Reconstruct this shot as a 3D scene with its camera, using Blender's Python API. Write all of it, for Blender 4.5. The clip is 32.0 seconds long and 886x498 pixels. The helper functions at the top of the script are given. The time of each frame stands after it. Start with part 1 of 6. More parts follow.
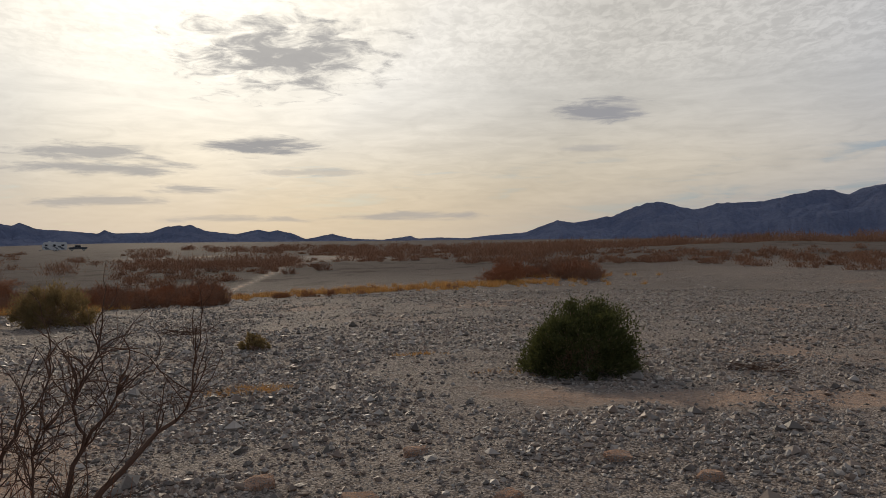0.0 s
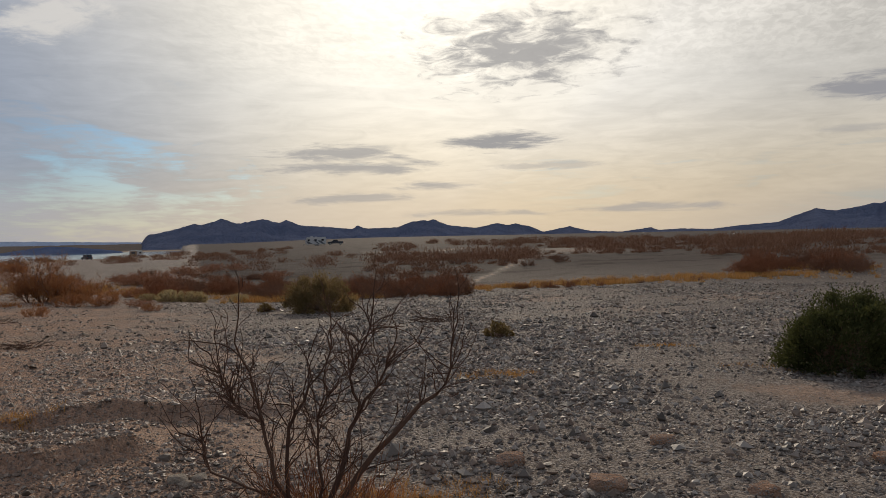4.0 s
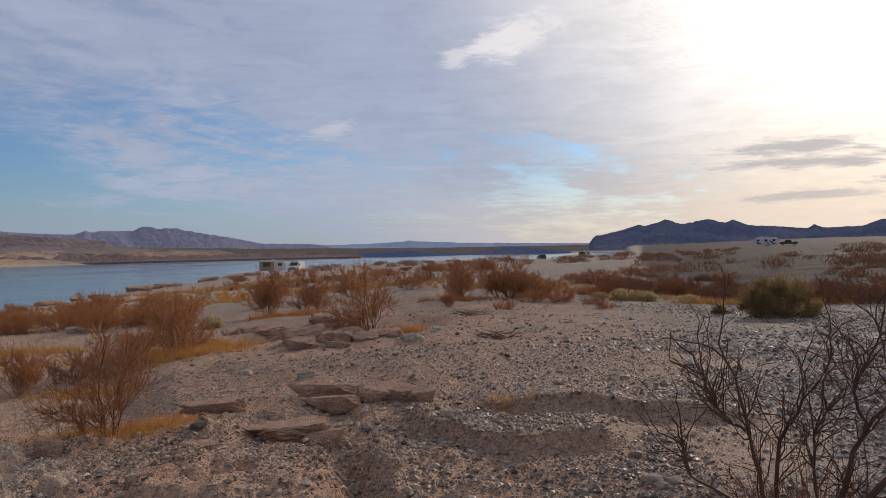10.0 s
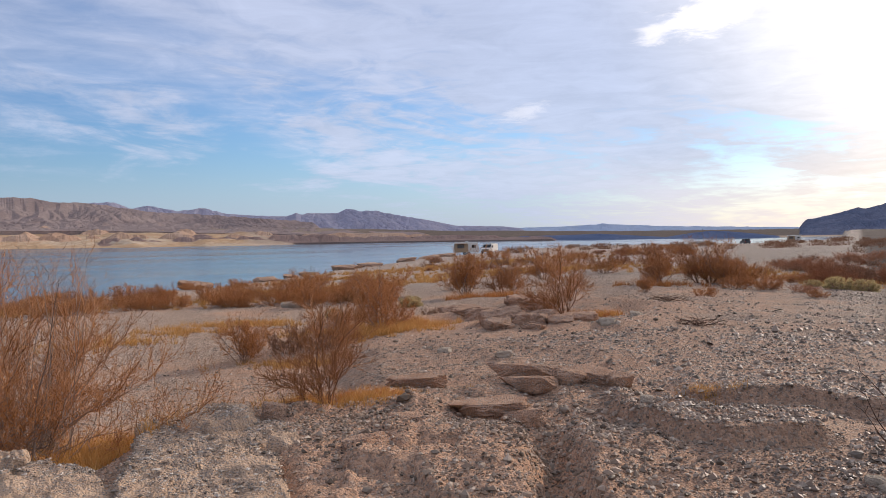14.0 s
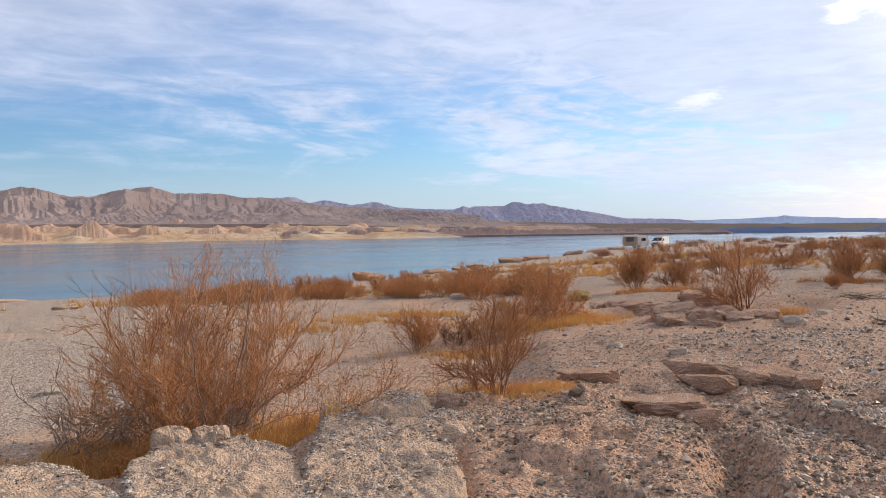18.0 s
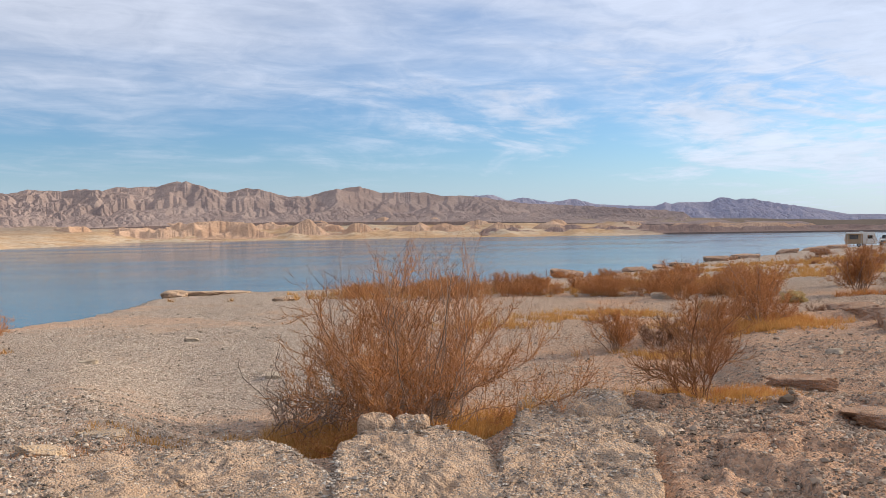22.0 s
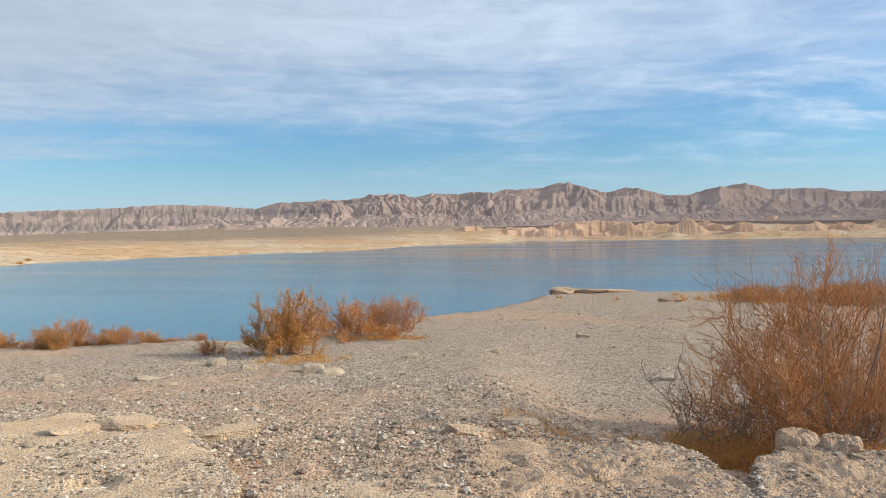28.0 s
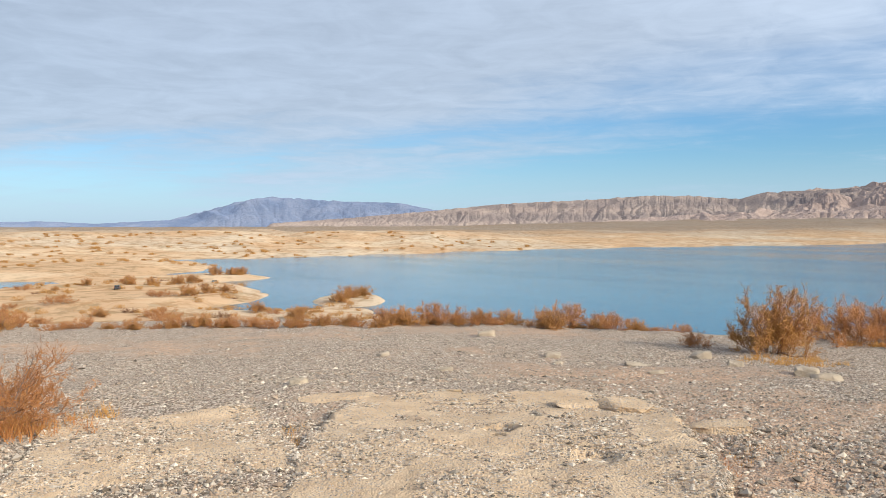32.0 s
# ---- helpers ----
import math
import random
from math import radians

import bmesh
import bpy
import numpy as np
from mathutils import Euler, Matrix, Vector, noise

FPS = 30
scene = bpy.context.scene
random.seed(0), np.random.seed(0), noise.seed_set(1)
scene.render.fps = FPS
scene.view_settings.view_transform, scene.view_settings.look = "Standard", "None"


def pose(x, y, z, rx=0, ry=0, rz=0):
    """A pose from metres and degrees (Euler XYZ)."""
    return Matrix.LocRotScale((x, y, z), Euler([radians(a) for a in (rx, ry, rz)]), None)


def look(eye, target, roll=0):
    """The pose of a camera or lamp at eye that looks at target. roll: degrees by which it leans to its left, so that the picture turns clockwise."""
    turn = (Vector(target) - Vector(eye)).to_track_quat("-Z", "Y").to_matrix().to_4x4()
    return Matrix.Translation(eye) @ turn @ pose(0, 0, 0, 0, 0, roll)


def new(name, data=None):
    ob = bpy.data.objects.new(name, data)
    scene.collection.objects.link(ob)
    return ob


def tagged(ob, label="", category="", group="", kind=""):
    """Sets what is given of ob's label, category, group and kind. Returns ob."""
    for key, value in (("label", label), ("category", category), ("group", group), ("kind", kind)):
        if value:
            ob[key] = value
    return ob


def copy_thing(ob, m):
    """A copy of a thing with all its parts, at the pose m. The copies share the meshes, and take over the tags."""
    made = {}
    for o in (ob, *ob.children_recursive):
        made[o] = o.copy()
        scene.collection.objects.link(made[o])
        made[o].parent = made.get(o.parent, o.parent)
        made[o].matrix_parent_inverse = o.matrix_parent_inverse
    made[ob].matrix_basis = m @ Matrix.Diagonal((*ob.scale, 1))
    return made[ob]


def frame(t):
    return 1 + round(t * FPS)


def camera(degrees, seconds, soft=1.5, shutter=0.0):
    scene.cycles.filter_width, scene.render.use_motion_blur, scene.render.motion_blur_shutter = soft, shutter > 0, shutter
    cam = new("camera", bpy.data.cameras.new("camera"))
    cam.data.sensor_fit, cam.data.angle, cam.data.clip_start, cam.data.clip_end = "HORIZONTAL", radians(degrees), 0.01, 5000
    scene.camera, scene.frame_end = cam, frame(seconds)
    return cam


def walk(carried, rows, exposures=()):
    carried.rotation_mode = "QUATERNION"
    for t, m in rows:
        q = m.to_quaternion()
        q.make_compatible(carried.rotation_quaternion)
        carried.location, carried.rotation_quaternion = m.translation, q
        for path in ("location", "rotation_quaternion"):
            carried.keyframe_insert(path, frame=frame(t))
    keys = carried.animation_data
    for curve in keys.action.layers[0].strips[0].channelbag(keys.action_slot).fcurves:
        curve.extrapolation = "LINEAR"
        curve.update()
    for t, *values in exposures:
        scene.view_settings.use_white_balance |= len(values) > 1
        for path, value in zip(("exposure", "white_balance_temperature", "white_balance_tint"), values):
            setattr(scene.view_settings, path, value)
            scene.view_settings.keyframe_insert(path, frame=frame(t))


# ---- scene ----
cam = camera(57.0, 32.0, 0.45)
PATH = [
    (0, 0.002, 0.002, 1.646, -0.00, -0.45, -0.53),
    (0.5, -0.006, -0.005, 1.614, 2.02, -0.58, -0.61),
    (1, -0.014, -0.012, 1.608, 3.99, -0.72, -0.58),
    (1.5, -0.028, -0.023, 1.604, 6.13, -1.04, -0.72),
    (2, -0.029, -0.044, 1.605, 8.90, -1.16, -0.81),
    (2.5, -0.012, -0.103, 1.618, 11.43, -1.07, -1.00),
    (3, -0.016, -0.160, 1.611, 13.08, -0.45, -1.17),
    (3.5, -0.022, -0.185, 1.612, 15.10, -0.61, -1.17),
    (5.5, -0.062, -0.049, 1.607, 23.04, -1.09, -0.61),
    (6, -0.074, -0.064, 1.596, 27.37, -1.54, -0.44),
    (6.5, -0.117, -0.081, 1.591, 28.68, -1.60, -0.52),
    (7, -0.139, -0.121, 1.585, 27.99, -1.98, -1.29),
    (7.5, -0.195, -0.143, 1.585, 29.09, -2.13, -1.30),
    (8, -0.217, -0.172, 1.581, 33.61, -1.67, -1.30),
    (8.5, -0.267, -0.127, 1.605, 38.84, 0.03, -1.38),
    (9, -0.294, -0.108, 1.600, 42.61, 0.40, -1.16),
    (9.5, -0.303, -0.110, 1.595, 44.74, 0.35, -1.15),
    (10, -0.287, -0.137, 1.591, 47.00, -0.07, -1.20),
    (10.5, -0.264, -0.155, 1.601, 49.31, 0.01, -1.29),
    (11, -0.249, -0.177, 1.599, 51.06, -0.04, -1.36),
    (11.5, -0.253, -0.189, 1.594, 53.18, -0.40, -0.99),
    (12, -0.253, -0.197, 1.595, 55.02, -0.54, -0.96),
    (12.5, -0.258, -0.200, 1.594, 56.58, -0.58, -0.90),
    (13, -0.256, -0.218, 1.594, 57.58, -0.72, -0.92),
    (13.5, -0.254, -0.225, 1.591, 58.72, -0.91, -0.91),
    (14, -0.268, -0.238, 1.595, 60.45, -1.06, -0.79),
    (14.5, -0.253, -0.254, 1.599, 62.47, -1.13, -0.85),
    (16.5, -0.244, -0.288, 1.600, 68.19, -1.11, -0.93),
    (17, -0.243, -0.289, 1.601, 69.36, -1.26, -0.84),
    (17.5, -0.255, -0.299, 1.596, 70.60, -1.31, -0.78),
    (18, -0.252, -0.305, 1.601, 72.09, -1.40, -0.81),
    (18.5, -0.252, -0.313, 1.599, 73.60, -1.50, -0.74),
    (19, -0.239, -0.309, 1.601, 74.96, -1.59, -0.65),
    (19.5, -0.257, -0.304, 1.598, 76.76, -1.59, -0.57),
    (20, -0.259, -0.320, 1.600, 77.93, -1.68, -0.63),
    (20.5, -0.265, -0.316, 1.600, 79.39, -1.75, -0.74),
    (21, -0.259, -0.306, 1.602, 80.44, -1.62, -0.85),
    (21.5, -0.243, -0.304, 1.605, 81.92, -1.49, -0.92),
    (22, -0.220, -0.299, 1.597, 85.92, -1.39, -0.90),
    (22.5, -0.216, -0.318, 1.600, 88.39, -1.88, -0.42),
    (23, -0.210, -0.393, 1.605, 89.16, -1.10, -0.38),
    (23.5, -0.227, -0.434, 1.601, 89.71, -0.38, -0.78),
    (24, -0.248, -0.470, 1.599, 91.00, -0.06, -1.35),
    (24.5, -0.265, -0.490, 1.592, 94.38, 0.27, -1.46),
    (25, -0.274, -0.495, 1.594, 96.24, 0.33, -1.99),
    (25.5, -0.290, -0.503, 1.595, 97.79, 0.01, -1.91),
    (26, -0.292, -0.520, 1.591, 100.79, -0.24, -1.01),
    (26.5, -0.283, -0.538, 1.590, 104.52, -0.11, -0.81),
    (28.5, -0.256, -0.548, 1.598, 113.51, -0.89, -0.88),
    (29, -0.239, -0.533, 1.605, 115.11, -0.28, -0.95),
    (29.5, -0.235, -0.537, 1.608, 118.75, -0.29, -0.87),
    (30, -0.256, -0.548, 1.596, 123.60, -0.64, -0.74),
    (30.5, -0.274, -0.534, 1.594, 126.39, -0.79, -0.63),
    (31, -0.218, -0.549, 1.605, 129.03, -0.36, -1.00),
    (31.5, -0.130, -0.540, 1.612, 139.39, -1.50, -1.18),
    (32, -0.083, -0.541, 1.633, 144.90, -1.44, -0.11),
]


def aim(x, y, z, yaw, pitch, roll):
    a, b = radians(yaw), radians(pitch)
    return look((x, y, z), (x - math.sin(a) * math.cos(b), y + math.cos(a) * math.cos(b), z + math.sin(b)), roll)


walk(cam, [(t, aim(*row)) for t, *row in PATH],
     [(0, -1.2, 6500, 10), (3, -1.22, 6500, 10), (6, -1.26, 6400, 11), (9, -1.0, 6250, 15), (13, -0.5, 6250, 16), (14.5, -0.18, 6300, 15), (17, 0.04, 6400, 14), (20, 0.0, 6550, 12),
      (23, 0.02, 6600, 10), (26, 0.02, 6500, 7), (29, 0.06, 6200, 2), (31, 0.06, 6150, 2), (32, 0.08, 6150, 4)])

# ---- light: low winter sun behind thin cloud, wide sky ----
SUN_AZ, SUN_EL = 18.0, 23.0   # degrees left of +y, and up
sa, se = radians(SUN_AZ), radians(SUN_EL)
SUN_DIR = Vector((-math.sin(sa) * math.cos(se), math.cos(sa) * math.cos(se), math.sin(se)))
sun = new("sun", bpy.data.lights.new("sun", "SUN"))
sun.data.energy, sun.data.angle, sun.data.color = 5.0, radians(0.7), (1.0, 0.85, 0.66)
sun.matrix_world = look((0, 0, 60), Vector((0, 0, 60)) - SUN_DIR)


class Nodes:
    """A short way to write node trees."""

    def __init__(self, tree):
        self.t = tree
        tree.nodes.clear()

    def add(self, kind, ins=None, **props):
        n = self.t.nodes.new(kind)
        for k, v in props.items():
            setattr(n, k, v)
        for k, v in (ins or {}).items():
            self.put(n.inputs[k], v)
        return n

    def put(self, sock, v):
        if isinstance(v, bpy.types.NodeSocket):
            self.t.links.new(v, sock)
        elif isinstance(v, (tuple, list)) and len(v) == 3 and sock.type == "RGBA":
            sock.default_value = (*v, 1)
        else:
            sock.default_value = v

    def m(self, op, a, b=0.0, c=0.0):
        return self.add("ShaderNodeMath", {0: a, 1: b, 2: c}, operation=op).outputs[0]

    def vm(self, op, a, b=(0, 0, 0)):
        n = self.add("ShaderNodeVectorMath", {0: a, 1: b}, operation=op)
        return n.outputs["Value"] if op == "DOT_PRODUCT" else n.outputs[0]

    def ramp(self, v, a, b, lo=0.0, hi=1.0):
        n = self.add("ShaderNodeMapRange", {0: v, 1: a, 2: b, 3: lo, 4: hi}, interpolation_type="SMOOTHSTEP")
        return n.outputs[0]

    def mix(self, f, a, b, blend="MIX"):
        n = self.add("ShaderNodeMix", data_type="RGBA", blend_type=blend)
        for s, v in ((n.inputs[0], f), (n.inputs[6], a), (n.inputs[7], b)):
            self.put(s, v)
        return n.outputs[2]

    def noise(self, vec, scale, detail=4.0, rough=0.55, dist=0.0):
        return self.add("ShaderNodeTexNoise", {"Vector": vec, "Scale": scale, "Detail": detail, "Roughness": rough, "Distortion": dist}).outputs[0]

    def scaled(self, vec, s):
        return self.vm("MULTIPLY", vec, s)


def make_sky():
    world = bpy.data.worlds.new("sky")
    scene.world = world
    world.use_nodes = True
    n = Nodes(world.node_tree)
    d = n.add("ShaderNodeTexCoord").outputs["Generated"]
    sky = n.add("ShaderNodeTexSky", sky_type="NISHITA", sun_disc=False, sun_elevation=se, sun_rotation=-sa,
                air_density=1.0, dust_density=0.6, ozone_density=3.0).outputs[0]
    sky = n.vm("MULTIPLY", sky, (0.087, 0.113, 0.140))
    x, y, z = n.add("ShaderNodeSeparateXYZ", {0: d}).outputs
    zc = n.m("MAXIMUM", z, 0.0)
    az = n.m("MULTIPLY", n.m("ARCTAN2", n.m("MULTIPLY", x, -1.0), y), 57.2958)
    el = n.m("MULTIPLY", n.m("ARCSINE", z), 57.2958)
    cosa = n.vm("DOT_PRODUCT", d, tuple(SUN_DIR))
    # cloud sheet seen in perspective
    k = n.m("DIVIDE", 1.0, n.m("ADD", zc, 0.10))
    p = n.add("ShaderNodeCombineXYZ", {0: n.m("MULTIPLY", x, k), 1: n.m("MULTIPLY", y, k), 2: 0.0}).outputs[0]
    near_sun = n.ramp(cosa, 0.35, 0.95)
    streak = n.noise(n.vm("MULTIPLY", n.add("ShaderNodeVectorRotate", {"Vector": p, "Axis": (0, 0, 1), "Angle": 1.05}).outputs[0], (0.30, 1.05, 1.0)), 0.8, 6.0, 0.52, 0.7)
    wide = n.noise(p, 0.42, 3.0, 0.5, 0.4)
    puff = n.noise(p, 4.2, 6.0, 0.6, 0.8)
    body = n.m("ADD", n.m("MULTIPLY", streak, 0.6), n.m("MULTIPLY", wide, 0.55))
    body = n.m("ADD", body, n.m("MULTIPLY", n.m("SUBTRACT", puff, 0.5), 0.16))
    body = n.m("ADD", body, n.m("MULTIPLY", near_sun, 0.16))
    body = n.m("ADD", body, n.m("MULTIPLY", n.m("MULTIPLY", n.ramp(az, 40.0, 12.0), n.ramp(az, -100.0, -60.0)), 0.32))
    body = n.m("ADD", body, n.ramp(el, 3.5, 13.0, -0.14, 0.26))
    body = n.m("SUBTRACT", body, n.m("MULTIPLY", n.m("MULTIPLY", n.ramp(az, 50.0, 62.0), n.ramp(az, 110.0, 75.0)), 0.12))
    body = n.m("ADD", body, n.m("MULTIPLY", n.m("MULTIPLY", n.ramp(az, 128.0, 168.0), n.ramp(el, 0.5, 6.0)), 0.36))
    wisp = n.noise(n.add("ShaderNodeCombineXYZ", {0: n.m("MULTIPLY", az, 0.10), 1: n.m("MULTIPLY", n.m("SUBTRACT", el, n.m("MULTIPLY", az, 0.09)), 0.42), 2: 3.0}).outputs[0], 1.0, 7.0, 0.6, 0.7)
    low = n.m("MULTIPLY", n.m("MULTIPLY", n.ramp(az, 22.0, 34.0), n.ramp(az, 112.0, 70.0)), n.m("MULTIPLY", n.ramp(el, 1.0, 4.0), n.ramp(el, 15.0, 9.0)))
    body = n.m("ADD", body, n.m("MULTIPLY", low, n.ramp(wisp, 0.42, 0.68, -0.04, 0.30)))
    body = n.m("ADD", body, n.m("MULTIPLY", n.m("MULTIPLY", n.ramp(az, 26.0, 34.0), n.ramp(az, 64.0, 48.0)), n.m("MULTIPLY", n.ramp(el, 12.0, 7.0), 0.12)))
    lively = n.m("MULTIPLY", n.ramp(az, 14.0, 30.0), n.ramp(az, 78.0, 60.0))
    body = n.m("ADD", body, n.m("MULTIPLY", lively, n.ramp(n.m("ADD", n.m("MULTIPLY", streak, 0.55), n.m("MULTIPLY", puff, 0.45)), 0.36, 0.64, -0.08, 0.20)))
    thread = n.noise(n.add("ShaderNodeCombineXYZ", {0: n.m("MULTIPLY", az, 0.13), 1: n.m("MULTIPLY", el, 1.15), 2: 7.0}).outputs[0], 1.0, 7.0, 0.62, 0.8)
    body = n.m("ADD", body, n.m("MULTIPLY", n.ramp(thread, 0.34, 0.66, -0.16, 0.16), n.m("MULTIPLY", n.ramp(el, 13.0, 3.0, 0.25, 1.0), n.ramp(az, 70.0, 30.0, 0.3, 1.0))))
    cover = n.ramp(body, 0.42, 0.86)
    cover = n.m("MULTIPLY", cover, n.m("MULTIPLY", n.ramp(az, 62.0, 18.0, 0.80, 0.96), n.ramp(az, 92.0, 122.0, 1.0, 1.12)))
    # light of the thin cloud: warm white toward the sun, cool lilac white away from it
    tight = n.m("POWER", n.m("MAXIMUM", cosa, 0.0), 60.0)
    warm = n.mix(n.ramp(el, 1.0, 11.0), (1.0, 0.80, 0.50), (1.0, 0.93, 0.80))
    sunny = n.m("MULTIPLY", n.ramp(az, 38.0, 10.0), n.ramp(az, -60.0, -10.0))
    tone = n.mix(n.m("MAXIMUM", n.ramp(cosa, 0.84, 0.985), n.m("MULTIPLY", sunny, 0.85)), (0.80, 0.87, 1.03), warm)
    power = n.m("ADD", n.ramp(cosa, -0.5, 0.5, 0.66, 0.95), n.ramp(cosa, 0.86, 0.988, 0.0, 0.85))
    power = n.m("ADD", power, n.m("ADD", n.m("MULTIPLY", tight, 1.3), n.m("MULTIPLY", sunny, 0.5)))
    ripple = n.ramp(n.noise(n.vm("MULTIPLY", p, (1.0, 0.6, 1.0)), 27.0, 3.0, 0.6, 0.6), 0.36, 0.64, -0.10, 0.16)
    power = n.m("ADD", power, n.m("MULTIPLY", ripple, n.m("MULTIPLY", n.ramp(el, 9.0, 14.0), n.ramp(az, 42.0, 22.0))))
    power = n.m("MULTIPLY", power, n.ramp(n.m("ADD", n.m("MULTIPLY", puff, 0.35), n.m("ADD", n.m("MULTIPLY", streak, 0.4), n.m("MULTIPLY", thread, 0.25))), 0.3, 0.7, 0.84, 1.12))
    cloud = n.mix(1.0, tone, n.add("ShaderNodeCombineColor", {0: power, 1: power, 2: power}).outputs[0], "MULTIPLY")
    col = n.mix(cover, sky, cloud)
    # pale air along the horizon
    haze = n.ramp(el, 0.0, 6.0, 0.6, 0.0)
    hazec = n.mix(n.ramp(cosa, 0.72, 0.97), (0.56, 0.67, 0.88), (1.75, 1.35, 0.90))
    col = n.mix(haze, col, hazec)
    # the few darker clouds that drift under the sheet
    rag = n.noise(p, 7.0, 6.0, 0.65, 0.6)
    ragw = n.noise(n.vm("MULTIPLY", n.add("ShaderNodeCombineXYZ", {0: az, 1: el, 2: 0.0}).outputs[0], (0.22, 1.5, 1.0)), 1.0, 6.0, 0.66, 0.6)
    dark = 0.0
    for caz, cel, waz, wel, amount, src in ((10.8, 12.9, 7.5, 2.7, 0.85, rag), (-10.8, 8.9, 3.6, 0.85, 1.0, ragw), (12.5, 6.7, 3.8, 0.75, 0.95, ragw),
                                       (24.0, 6.0, 5.0, 0.7, 0.75, ragw), (22.5, 5.0, 7.5, 0.5, 0.75, ragw), (17.5, 3.7, 2.6, 0.4, 0.7, ragw), (2.5, 1.9, 7.5, 0.35, 0.6, ragw), (22.5, 2.9, 5.0, 0.4, 0.6, ragw), (-10.5, 6.4, 2.6, 0.3, 0.4, ragw), (10.0, 4.9, 4.5, 0.3, 0.4, ragw), (13.5, 1.7, 5.0, 0.3, 0.5, ragw)):
        u = n.m("DIVIDE", n.m("SUBTRACT", az, caz), waz)
        v = n.m("DIVIDE", n.m("SUBTRACT", el, cel), wel)
        q = n.m("SQRT", n.m("ADD", n.m("MULTIPLY", u, u), n.m("MULTIPLY", v, v)))
        q = n.m("ADD", q, n.m("MULTIPLY", n.m("SUBTRACT", src, 0.5), 3.3))
        dark = n.m("MAXIMUM", dark, n.m("MULTIPLY", n.ramp(q, 1.1, 0.2), amount))
    bright = 0.0
    for caz, cel, waz, wel, amount in ((41.8, 14.3, 4.2, 1.5, 0.8), (45.6, 13.2, 1.6, 0.7, 0.5), (54.8, 8.3, 1.8, 0.6, 0.28)):
        u = n.m("DIVIDE", n.m("SUBTRACT", az, caz), waz)
        v = n.m("DIVIDE", n.m("SUBTRACT", el, n.m("ADD", cel, n.m("MULTIPLY", n.m("SUBTRACT", caz, az), 0.22))), wel)
        q = n.m("SQRT", n.m("ADD", n.m("MULTIPLY", u, u), n.m("MULTIPLY", v, v)))
        q = n.m("ADD", q, n.m("MULTIPLY", n.m("SUBTRACT", rag, 0.5), 2.4))
        bright = n.m("MAXIMUM", bright, n.m("MULTIPLY", n.ramp(q, 1.15, 0.3), amount))
    col = n.mix(bright, col, n.mix(n.ramp(cosa, 0.2, 0.95), (0.92, 0.95, 1.0), (1.65, 1.58, 1.48)))
    shade = n.mix(n.ramp(cosa, 0.7, 0.99), (0.66, 0.67, 0.75), (0.80, 0.78, 0.78))
    col = n.mix(dark, col, shade)
    # below the horizon: plain earth
    col = n.mix(n.ramp(el, -1.5, -0.2), (0.16, 0.13, 0.10), col)
    n.add("ShaderNodeOutputWorld", {0: n.add("ShaderNodeBackground", {0: col, 1: 1.0}).outputs[0]})


make_sky()


# ---- materials ----
def material(name):
    m = bpy.data.materials.new(name)
    m.use_nodes = True
    return m, Nodes(m.node_tree)


def finish(n, col, rough=0.9, height=None, strength=0.5, dist=0.02, **ins):
    args = {"Base Color": col, "Roughness": rough, "Specular IOR Level": 0.0, "Diffuse Roughness": 1.0}
    args.update(ins)
    if height is not None:
        args["Normal"] = n.add("ShaderNodeBump", {"Height": height, "Strength": strength, "Distance": dist}).outputs[0]
    n.add("ShaderNodeOutputMaterial", {0: n.add("ShaderNodeBsdfPrincipled", args).outputs[0]})


